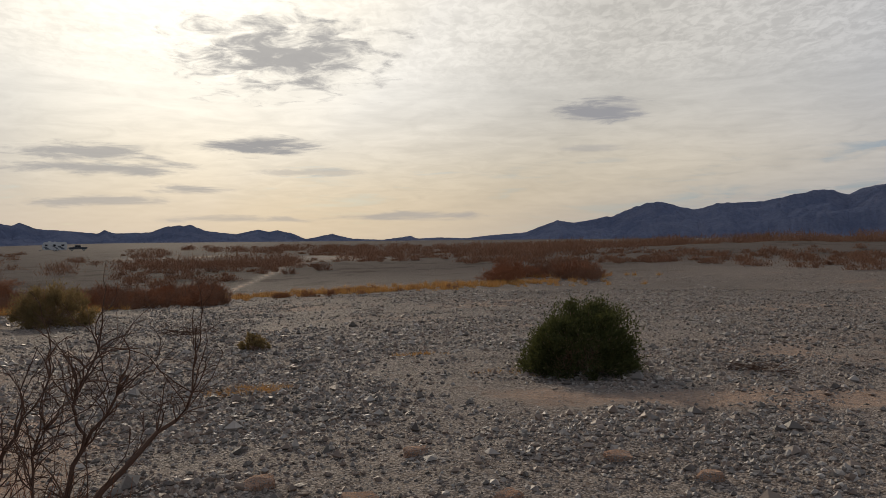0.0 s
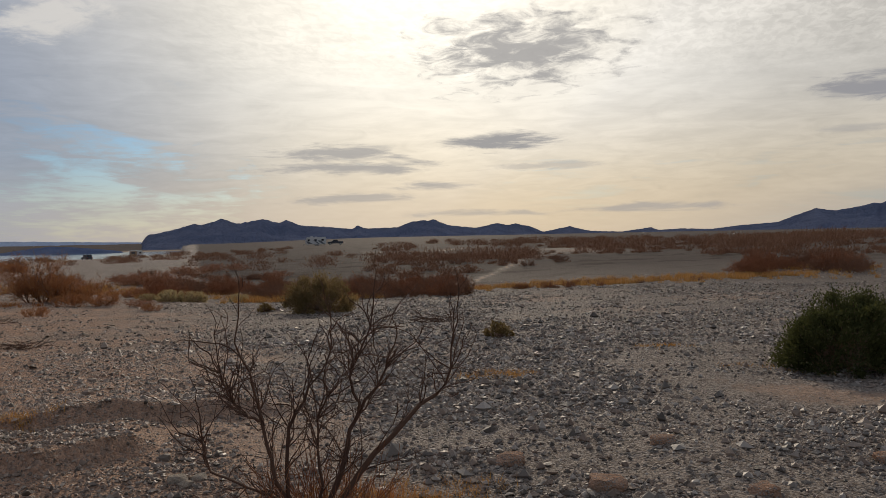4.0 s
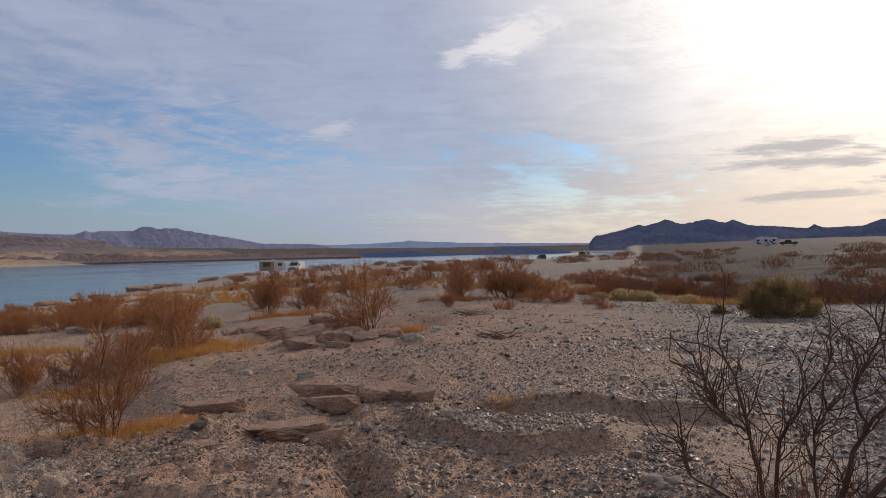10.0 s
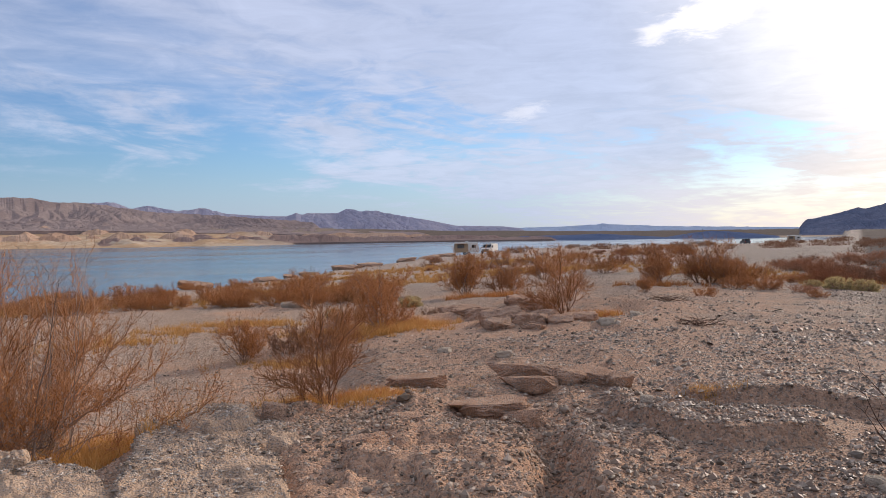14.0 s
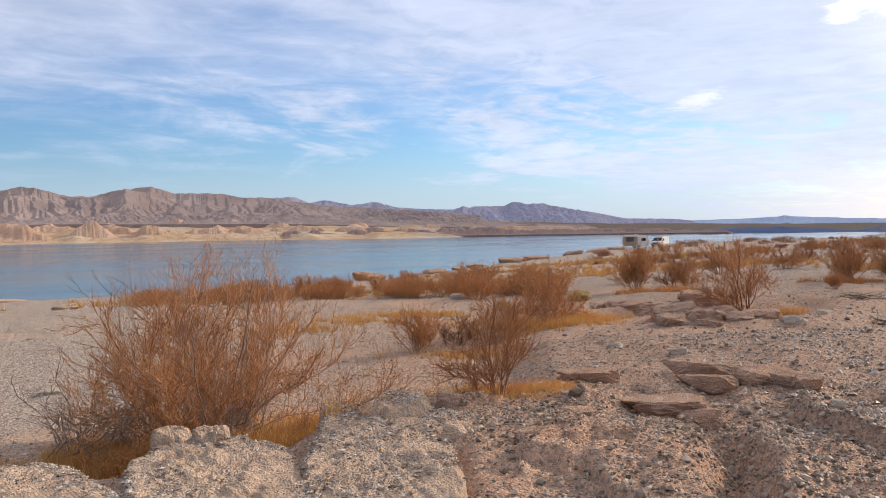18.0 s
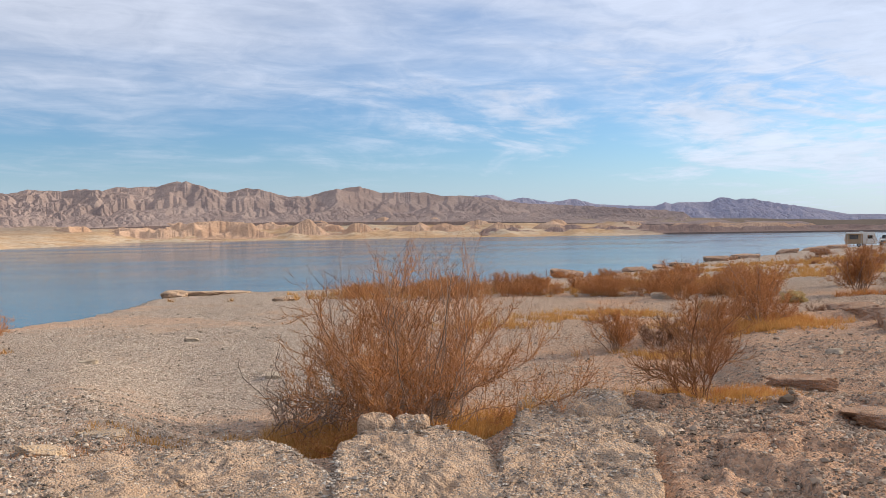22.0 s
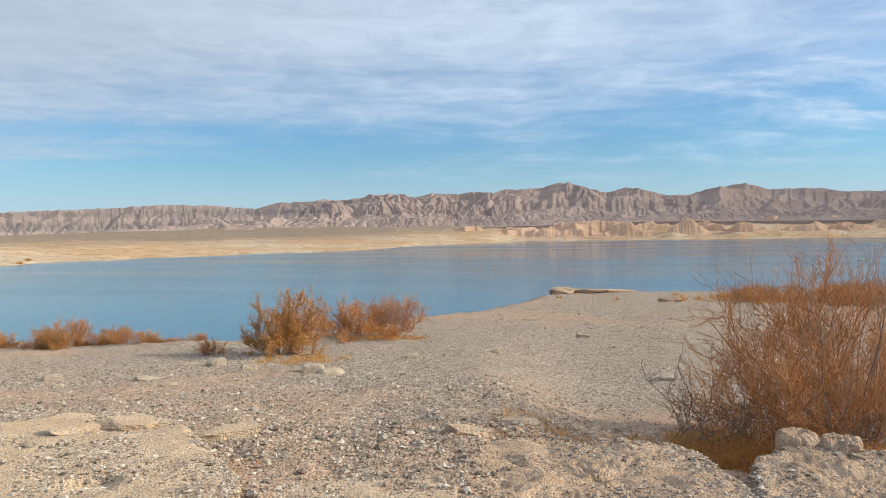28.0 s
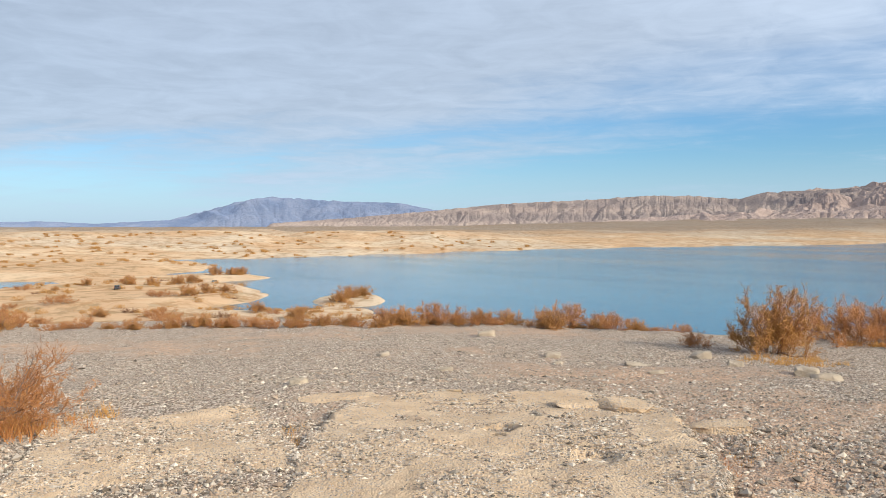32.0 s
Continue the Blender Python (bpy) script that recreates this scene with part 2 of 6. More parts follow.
def ground_material():
    m, n = material("desert_ground")
    p = n.add("ShaderNodeNewGeometry").outputs["Position"]
    sand = n.add("ShaderNodeAttribute", attribute_name="sand").outputs["Fac"]
    plain = n.add("ShaderNodeAttribute", attribute_name="plain").outputs["Fac"]
    dusty = n.add("ShaderNodeAttribute", attribute_name="dusty").outputs["Fac"]
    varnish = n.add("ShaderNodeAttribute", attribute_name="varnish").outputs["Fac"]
    ruddy = n.add("ShaderNodeAttribute", attribute_name="ruddy").outputs["Fac"]
    vor = n.add("ShaderNodeTexVoronoi", {"Vector": p, "Scale": 55.0, "Randomness": 1.0})
    vor2 = n.add("ShaderNodeTexVoronoi", {"Vector": p, "Scale": 20.0})
    hue = n.add("ShaderNodeSeparateColor", {0: vor.outputs["Color"]}).outputs[0]
    hue2 = n.add("ShaderNodeSeparateColor", {0: vor2.outputs["Color"]}).outputs[0]
    big, mid = n.noise(p, 0.35, 4), n.noise(p, 2.2, 5, 0.65)
    gravel = n.mix(n.m("POWER", hue, 1.3), (0.13, 0.106, 0.088), (0.70, 0.60, 0.51))
    gravel = n.mix(n.m("MULTIPLY", hue2, 0.28), gravel, (0.38, 0.245, 0.175))
    dust = n.mix(n.ramp(n.noise(p, 14.0, 5, 0.7), 0.35, 0.65), (0.42, 0.28, 0.20), (0.63, 0.44, 0.32))
    speck = n.add("ShaderNodeTexVoronoi", {"Vector": p, "Scale": 55.0})
    grit = n.add("ShaderNodeSeparateColor", {0: speck.outputs["Color"]}).outputs
    dust = n.mix(n.m("MULTIPLY", n.ramp(grit[0], 0.55, 0.6), 0.75), dust, n.mix(grit[1], (0.17, 0.13, 0.105), (0.52, 0.43, 0.36)))
    patch = n.ramp(n.m("ADD", n.m("ADD", n.m("MULTIPLY", big, 0.6), n.m("MULTIPLY", mid, 0.45)), n.m("MULTIPLY", dusty, 0.45)), 0.53, 0.72)
    # darker gravel and dust on the sun's side, backlit shade mixed into the colour
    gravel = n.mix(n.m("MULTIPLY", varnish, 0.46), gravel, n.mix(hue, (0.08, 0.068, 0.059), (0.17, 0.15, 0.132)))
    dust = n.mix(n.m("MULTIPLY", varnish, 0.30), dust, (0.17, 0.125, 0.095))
    near = n.mix(patch, gravel, dust)
    sandc = n.mix(n.noise(p, 0.03, 6, 0.65), (0.52, 0.345, 0.21), (0.38, 0.265, 0.175))
    sandc = n.mix(n.ramp(n.noise(p, 0.004, 4, 0.6), 0.42, 0.6, 0.0, 0.8), sandc, (0.46, 0.39, 0.315))
    sandc = n.mix(n.ramp(n.noise(p, 0.09, 5, 0.7), 0.48, 0.62, 0, 0.75), sandc, (0.23, 0.165, 0.095))
    sandc = n.mix(n.ramp(n.noise(n.scaled(p, (1.0, 1.0, 4.0)), 0.014, 6, 0.7, 0.6), 0.48, 0.62, 0, 0.45), sandc, (0.58, 0.47, 0.35))
    sandc = n.mix(n.ramp(n.noise(p, 0.05, 5, 0.75, 0.8), 0.51, 0.62, 0, 0.75), sandc, (0.30, 0.185, 0.10))
    plainc = n.mix(n.noise(p, 0.02, 6, 0.7), (0.105, 0.088, 0.077), (0.175, 0.147, 0.128))
    plainc = n.mix(n.ramp(n.noise(p, 0.25, 4, 0.7), 0.52, 0.62, 0, 0.5), plainc, (0.05, 0.036, 0.028))
    col = n.mix(sand, near, sandc)
    col = n.mix(plain, col, plainc)
    h = n.m("ADD", n.m("MULTIPLY", n.m("SUBTRACT", 1.0, vor.outputs["Distance"]), 0.7), n.m("MULTIPLY", mid, 0.8))
    h = n.m("ADD", h, n.m("MULTIPLY", n.noise(p, 26.0, 5, 0.75), 0.9))
    h = n.m("ADD", h, n.m("MULTIPLY", n.m("SUBTRACT", 1.0, vor2.outputs["Distance"]), 0.5))
    col = n.mix(n.m("MULTIPLY", ruddy, n.m("SUBTRACT", 1.0, n.m("MAXIMUM", sand, plain))), col, n.mix(1.0, col, (1.02, 0.93, 0.865), "MULTIPLY"))
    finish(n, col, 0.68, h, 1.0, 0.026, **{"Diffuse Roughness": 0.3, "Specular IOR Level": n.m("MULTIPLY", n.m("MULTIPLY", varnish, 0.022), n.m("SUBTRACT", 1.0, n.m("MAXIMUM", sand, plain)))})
    return m


def rock_material(name, a, b, c, scale=1.0, pebbles=True, relief=0.9):
    m, n = material(name)
    p = n.add("ShaderNodeTexCoord").outputs["Object"]
    q = n.scaled(p, (scale, scale, scale))
    r = n.add("ShaderNodeObjectInfo").outputs["Random"]
    q = n.vm("ADD", q, n.add("ShaderNodeCombineXYZ", {0: n.m("MULTIPLY", r, 31.0), 1: 0.0, 2: 0.0}).outputs[0])
    col = n.mix(n.ramp(n.noise(q, 3.0, 6, 0.65), 0.35, 0.65), a, b)
    h = n.noise(q, 9.0, 7, 0.7)
    if pebbles:
        v = n.add("ShaderNodeTexVoronoi", {"Vector": q, "Scale": 62.0})
        pick = n.add("ShaderNodeSeparateColor", {0: v.outputs["Color"]}).outputs
        stone = n.mix(pick[1], (0.24, 0.205, 0.18), (0.48, 0.42, 0.365))
        mask = n.m("MULTIPLY", n.ramp(pick[0], 0.52, 0.62), n.ramp(v.outputs["Distance"], 0.6, 0.4))
        mask = n.m("MULTIPLY", mask, n.ramp(n.noise(q, 2.2, 4), 0.30, 0.50))
        col = n.mix(mask, col, stone)
        h = n.m("ADD", h, n.m("MULTIPLY", n.m("SUBTRACT", 1.0, v.outputs["Distance"]), 0.5))
    col = n.mix(n.ramp(n.noise(q, 1.1, 5, 0.7), 0.55, 0.75, 0, 0.6), col, c)
    h = n.m("ADD", h, n.m("MULTIPLY", n.noise(q, 40.0, 5, 0.75), 0.6))
    finish(n, col, 0.93, h, relief, 0.035, **{"Diffuse Roughness": 0.3})
    return m


def twig_material(name, a, b, thin=0.0):
    m, n = material(name)
    r = n.add("ShaderNodeNewGeometry").outputs["Random Per Island"]
    p = n.add("ShaderNodeTexCoord").outputs["Object"]
    o = n.add("ShaderNodeObjectInfo").outputs["Random"]
    col = n.mix(n.m("ADD", n.m("MULTIPLY", r, 0.75), n.m("MULTIPLY", n.noise(p, 4.0), 0.25)), a, b)
    col = n.mix(n.m("MULTIPLY", o, 0.25), col, n.mix(0.6, a, (0.12, 0.08, 0.06)))
    body = n.add("ShaderNodeBsdfPrincipled", {"Base Color": col, "Roughness": 0.8, "Specular IOR Level": 0.1}).outputs[0]
    if thin:
        light = n.add("ShaderNodeBsdfTranslucent", {0: col}).outputs[0]
        body = n.add("ShaderNodeMixShader", {0: thin, 1: body, 2: light}).outputs[0]
    n.add("ShaderNodeOutputMaterial", {0: body})
    return m


def mountain_material(name, a, b, c, band=0.0):
    m, n = material(name)
    p = n.add("ShaderNodeNewGeometry").outputs["Position"]
    col = n.mix(n.ramp(n.noise(p, 0.006, 7, 0.65), 0.35, 0.65), a, b)
    z = n.add("ShaderNodeSeparateXYZ", {0: p}).outputs[2]
    w = n.m("ADD", n.m("MULTIPLY", z, 0.11), n.m("MULTIPLY", n.noise(p, 0.01, 4), 5.0))
    strata = n.m("ADD", n.m("MULTIPLY", n.m("SINE", w), 0.5), 0.5)
    col = n.mix(n.m("MULTIPLY", strata, band), col, c)
    col = n.mix(n.ramp(n.noise(p, 0.035, 5, 0.7), 0.5, 0.7, 0, 0.45), col, c)
    fleck = n.noise(p, 0.09, 6, 0.75)
    col = n.mix(n.ramp(fleck, 0.50, 0.64, 0, 0.55), col, c)
    col = n.mix(n.ramp(fleck, 0.46, 0.34, 0, 0.45), col, b)
    finish(n, col, 0.95, n.noise(p, 0.03, 8, 0.78), 0.8, 9.0)
    return m


M_GROUND = ground_material()
M_SLAB = rock_material("conglomerate", (0.45, 0.315, 0.22), (0.57, 0.415, 0.30), (0.34, 0.235, 0.165))
M_LEDGE = rock_material("tan_ledge_rock", (0.475, 0.35, 0.24), (0.57, 0.435, 0.31), (0.385, 0.287, 0.203), 1.0, True, 0.68)
M_BROWN = rock_material("brown_sandstone", (0.43, 0.265, 0.18), (0.56, 0.37, 0.26), (0.29, 0.18, 0.12), 1.3, True)
M_PALE = rock_material("pale_stone", (0.42, 0.345, 0.27), (0.51, 0.43, 0.345), (0.33, 0.27, 0.21), 2.0, False)
M_PALE2 = rock_material("orange_sandstone", (0.44, 0.31, 0.205), (0.55, 0.40, 0.27), (0.36, 0.26, 0.18), 1.5, False)
M_TWIG = twig_material("reddish_twigs", (0.33, 0.145, 0.08), (0.57, 0.315, 0.18))
M_REDTWIG = twig_material("russet_twigs", (0.25, 0.105, 0.05), (0.49, 0.255, 0.115))
M_REDBROWN = twig_material("red_brown_twigs", (0.25, 0.10, 0.052), (0.42, 0.20, 0.105), 0.2)
M_DEAD = twig_material("grey_dead_wood", (0.15, 0.11, 0.092), (0.36, 0.28, 0.23))
M_STEM = twig_material("grey_brown_stems", (0.23, 0.14, 0.095), (0.43, 0.30, 0.215))
M_RUST = twig_material("rusty_foliage", (0.40, 0.155, 0.06), (0.56, 0.28, 0.10), 0.25)
M_DARKTWIG = twig_material("dark_brown_twigs", (0.18, 0.09, 0.056), (0.33, 0.185, 0.115), 0.12)
M_BARE = twig_material("dark_bare_branches", (0.085, 0.052, 0.04), (0.19, 0.115, 0.08))
M_GRASS = twig_material("dry_grass", (0.47, 0.235, 0.065), (0.63, 0.38, 0.145), 0.2)
M_PALEGRASS = twig_material("pale_dry_grass", (0.42, 0.32, 0.15), (0.56, 0.46, 0.26), 0.4)
M_GREEN = twig_material("green_leaves", (0.045, 0.055, 0.016), (0.125, 0.13, 0.045), 0.3)
M_OLIVE = twig_material("olive_leaves", (0.19, 0.13, 0.055), (0.34, 0.245, 0.11), 0.3)
M_YELLOWLEAF = twig_material("yellow_foliage", (0.40, 0.20, 0.06), (0.55, 0.31, 0.11), 0.25)


def stone_material():
    m, n = material("gravel_stones")
    r = n.add("ShaderNodeNewGeometry").outputs["Random Per Island"]
    p = n.add("ShaderNodeNewGeometry").outputs["Position"]
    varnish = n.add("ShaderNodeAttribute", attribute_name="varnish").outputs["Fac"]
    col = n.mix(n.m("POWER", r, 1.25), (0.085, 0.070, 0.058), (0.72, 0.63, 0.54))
    # stones toward the sun get a darker colour so that they look backlit
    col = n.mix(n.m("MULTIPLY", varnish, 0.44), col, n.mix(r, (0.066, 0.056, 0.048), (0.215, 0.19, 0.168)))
    ruddy = n.add("ShaderNodeAttribute", attribute_name="ruddy").outputs["Fac"]
    col = n.mix(ruddy, col, n.mix(1.0, col, (1.0, 0.92, 0.855), "MULTIPLY"))
    pick = n.m("FRACT", n.m("MULTIPLY", r, 17.3))
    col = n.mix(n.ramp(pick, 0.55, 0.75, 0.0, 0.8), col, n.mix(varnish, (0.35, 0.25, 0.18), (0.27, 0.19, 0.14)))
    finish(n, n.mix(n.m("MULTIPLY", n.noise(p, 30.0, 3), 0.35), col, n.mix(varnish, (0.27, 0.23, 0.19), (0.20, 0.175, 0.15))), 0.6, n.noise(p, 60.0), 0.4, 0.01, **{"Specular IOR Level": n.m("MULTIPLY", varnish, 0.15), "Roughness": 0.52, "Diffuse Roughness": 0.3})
    return m


def water_material():
    m, n = material("lake_water")
    p = n.add("ShaderNodeNewGeometry").outputs["Position"]
    h = n.m("ADD", n.noise(n.scaled(p, (1.0, 1.0, 1.0)), 0.5, 5, 0.6), n.m("MULTIPLY", n.noise(p, 0.02, 3), 2.0))
    calm = n.noise(n.scaled(p, (1.0, 0.35, 1.0)), 0.006, 4, 0.6)
    finish(n, (0.020, 0.085, 0.135), n.ramp(calm, 0.35, 0.65, 0.08, 0.17), h, 0.13, 0.5, **{"IOR": 1.33, "Specular IOR Level": 0.5})
    return m


M_STONE = stone_material()
M_WATER = water_material()
# blue of the distant air is mixed into this rock's base colour
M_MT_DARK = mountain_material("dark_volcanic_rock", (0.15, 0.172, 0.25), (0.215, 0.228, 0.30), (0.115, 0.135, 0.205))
M_MT_BROWN = mountain_material("brown_mountain_rock", (0.33, 0.255, 0.235), (0.44, 0.345, 0.31), (0.24, 0.20, 0.20), 0.2)
M_MT_MESA = mountain_material("banded_mesa_rock", (0.27, 0.22, 0.21), (0.35, 0.29, 0.265), (0.18, 0.155, 0.165), 0.6)
M_BLUFF = mountain_material("tan_mudstone", (0.56, 0.375, 0.26), (0.66, 0.47, 0.345), (0.40, 0.255, 0.185), 0.2)
M_BLUFF_DARK = mountain_material("brown_mudstone", (0.34, 0.235, 0.20), (0.44, 0.315, 0.265), (0.25, 0.18, 0.165), 0.3)
# three far rocks whose blue and lilac is haze painted into the colour
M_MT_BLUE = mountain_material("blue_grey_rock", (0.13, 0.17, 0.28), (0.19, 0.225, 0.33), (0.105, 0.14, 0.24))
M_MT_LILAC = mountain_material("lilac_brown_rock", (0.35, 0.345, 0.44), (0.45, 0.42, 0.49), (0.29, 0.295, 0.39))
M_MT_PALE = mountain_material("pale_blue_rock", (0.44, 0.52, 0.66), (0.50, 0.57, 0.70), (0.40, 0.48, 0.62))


# ---- mesh tools ----
def mesh_object(name, verts, faces, mat, parent=None, smooth=False, attrs=None):
    """One mesh object from arrays; faces are all triangles or all quads."""
    verts, faces = np.asarray(verts, np.float32), np.asarray(faces, np.int32)
    me = bpy.data.meshes.new(name)
    me.vertices.add(len(verts))
    me.vertices.foreach_set("co", verts.ravel())
    me.loops.add(faces.size)
    me.loops.foreach_set("vertex_index", faces.ravel())
    me.polygons.add(len(faces))
    k = faces.shape[1]
    me.polygons.foreach_set("loop_start", np.arange(0, faces.size, k, dtype=np.int32))
    me.polygons.foreach_set("use_smooth", np.full(len(faces), smooth))
    for key, values in (attrs or {}).items():
        me.attributes.new(key, "FLOAT", "POINT").data.foreach_set("value", np.asarray(values, np.float32))
    me.update(calc_edges=True)
    me.validate()
    me.materials.append(mat)
    ob = new(name, me)
    if parent:
        ob.parent = parent
    return ob


def part(name, bm, mat, parent, label=""):
    me = bpy.data.meshes.new(name)
    bm.to_mesh(me)
    bm.free()
    me.materials.append(mat)
    ob = new(name, me)
    ob.parent = parent
    return tagged(ob, label)


def grid_faces(nu, nv, wrap=False):
    i, j = np.meshgrid(np.arange(nu - (0 if wrap else 1)), np.arange(nv - 1), indexing="ij")
    i2 = (i + 1) % nu
    return np.stack([i * nv + j, i2 * nv + j, i2 * nv + j + 1, i * nv + j + 1], -1).reshape(-1, 4)


def sstep(a, b, x):
    t = np.clip((x - a) / (b - a), 0, 1)
    return t * t * (3 - 2 * t)


def vnoise(x, y, seed=0):
    """Smooth value noise in the plane, 0 to 1."""
    xi, yi = np.floor(x).astype(np.int64), np.floor(y).astype(np.int64)
    u, v = x - xi, y - yi
    u, v = u * u * u * (u * (u * 6 - 15) + 10), v * v * v * (v * (v * 6 - 15) + 10)

    def h(a, b):
        k = (a * 374761393 + b * 668265263 + seed * 974634541) & 0xFFFFFFFF
        k = ((k ^ (k >> 13)) * 1274126177) & 0xFFFFFFFF
        return ((k ^ (k >> 16)) & 0xFFFFFF) / float(0xFFFFFF)

    return (h(xi, yi) * (1 - u) + h(xi + 1, yi) * u) * (1 - v) + (h(xi, yi + 1) * (1 - u) + h(xi + 1, yi + 1) * u) * v


def fbm(x, y, seed=0, octaves=4, gain=0.5):
    out, amp, tot = 0, 1.0, 0.0
    for k in range(octaves):
        out = out + amp * vnoise(x * 2**k + 17.3 * k, y * 2**k - 9.1 * k, seed + k)
        tot += amp
        amp *= gain
    return out / tot


def ridged(x, y, seed=0, octaves=4, gain=0.5):
    out, amp, tot = 0, 1.0, 0.0
    for k in range(octaves):
        out = out + amp * (1 - np.abs(2 * vnoise(x * 2**k + 5.7 * k, y * 2**k + 3.3 * k, seed + k) - 1))
        tot += amp
        amp *= gain
    return out / tot


def knots(pairs, x):
    a = np.array(pairs, float)
    return np.interp(x, a[:, 0], a[:, 1])


# ---- the lie of the land; az in degrees left of +y, r in metres ----
LAKE_Z = -23.35
EDGE = ((30, 6000), (33.5, 6000), (34.5, 430), (42, 350), (54, 250), (58, 200), (61.5, 145), (66, 95), (72.5, 64), (78, 50), (86, 41), (92, 38),
        (99, 37), (104.5, 36), (107, 30), (110, 25), (117, 21), (124, 17.5), (135, 17), (150, 17), (163, 18), (176, 20), (190, 26), (215, 40), (225, 6000))
FAR = ((33, 2750), (48, 2980), (62, 2750), (76, 2300), (88, 2450), (106, 2500), (112, 1900), (119, 1300), (136, 1000), (148, 800), (156, 720), (170, 640), (200, 600))
SANDS = ((165, 190, 75, 75, 2.2), (168, 330, 55, 70, 2.5), (164, 425, 52, 32, 1.6), (151.5, 285, 13, 24, 0.6), (149.6, 306, 7, 4, 0.4), (153.5, 440, 8, 4, 0.3),
         (172, 560, 110, 130, 3.5), (152, 178, 60, 32, 1.6), (150.2, 215, 16, 26, 1.2), (141, 150, 40, 22, 1.0))
BASE_EL = ((30, 0.0), (48, 0.0), (62, 0.25), (72, 0.6), (83, 0.95), (98, 1.1), (113, 0.8), (128, 0.65), (143, 0.2), (163, 0.1), (200, 0.1))
BAD = ((60, 0.1), (68, 0.35), (74, 0.75), (82, 1.0), (104, 1.0), (112, 0.55), (119, 0.12), (150, 0.1))


def shelves(az, r, x, y):
    """Where hard crusts of rock stand proud of the gravel: ragged low ledges."""
    f = fbm(x * 0.75 + 3, y * 0.75, 91, 4, 0.6) + 0.10 * (fbm(x * 5, y * 5, 93, 3) - 0.5)
    west = sstep(56.5, 59, az) * sstep(77, 73, az) * sstep(4.3, 4.8, r) * sstep(8.0, 7.2, r)
    return sstep(0.47, 0.50, f) * west


def wash_track(az, r):
    """Pale sandy tracks and a dry wash across the gravel plain."""
    wash = np.exp(-((r - knots(((8, 95), (11.5, 54), (14.6, 37.5), (17.5, 33.5), (21, 30)), az)) / (0.03 * r)) ** 2) * sstep(8, 10, az) * sstep(22, 19, az)
    track = np.exp(-((r - knots(((14, 130), (19, 112), (25, 118)), az)) / (0.035 * r)) ** 2) * sstep(14, 16, az) * sstep(25, 22, az)
    flat = np.exp(-((r - 100) / 14) ** 2) * np.exp(-((az - 7) / 4.0) ** 2)
    return np.clip(wash + track + 0.7 * flat, 0, 1)


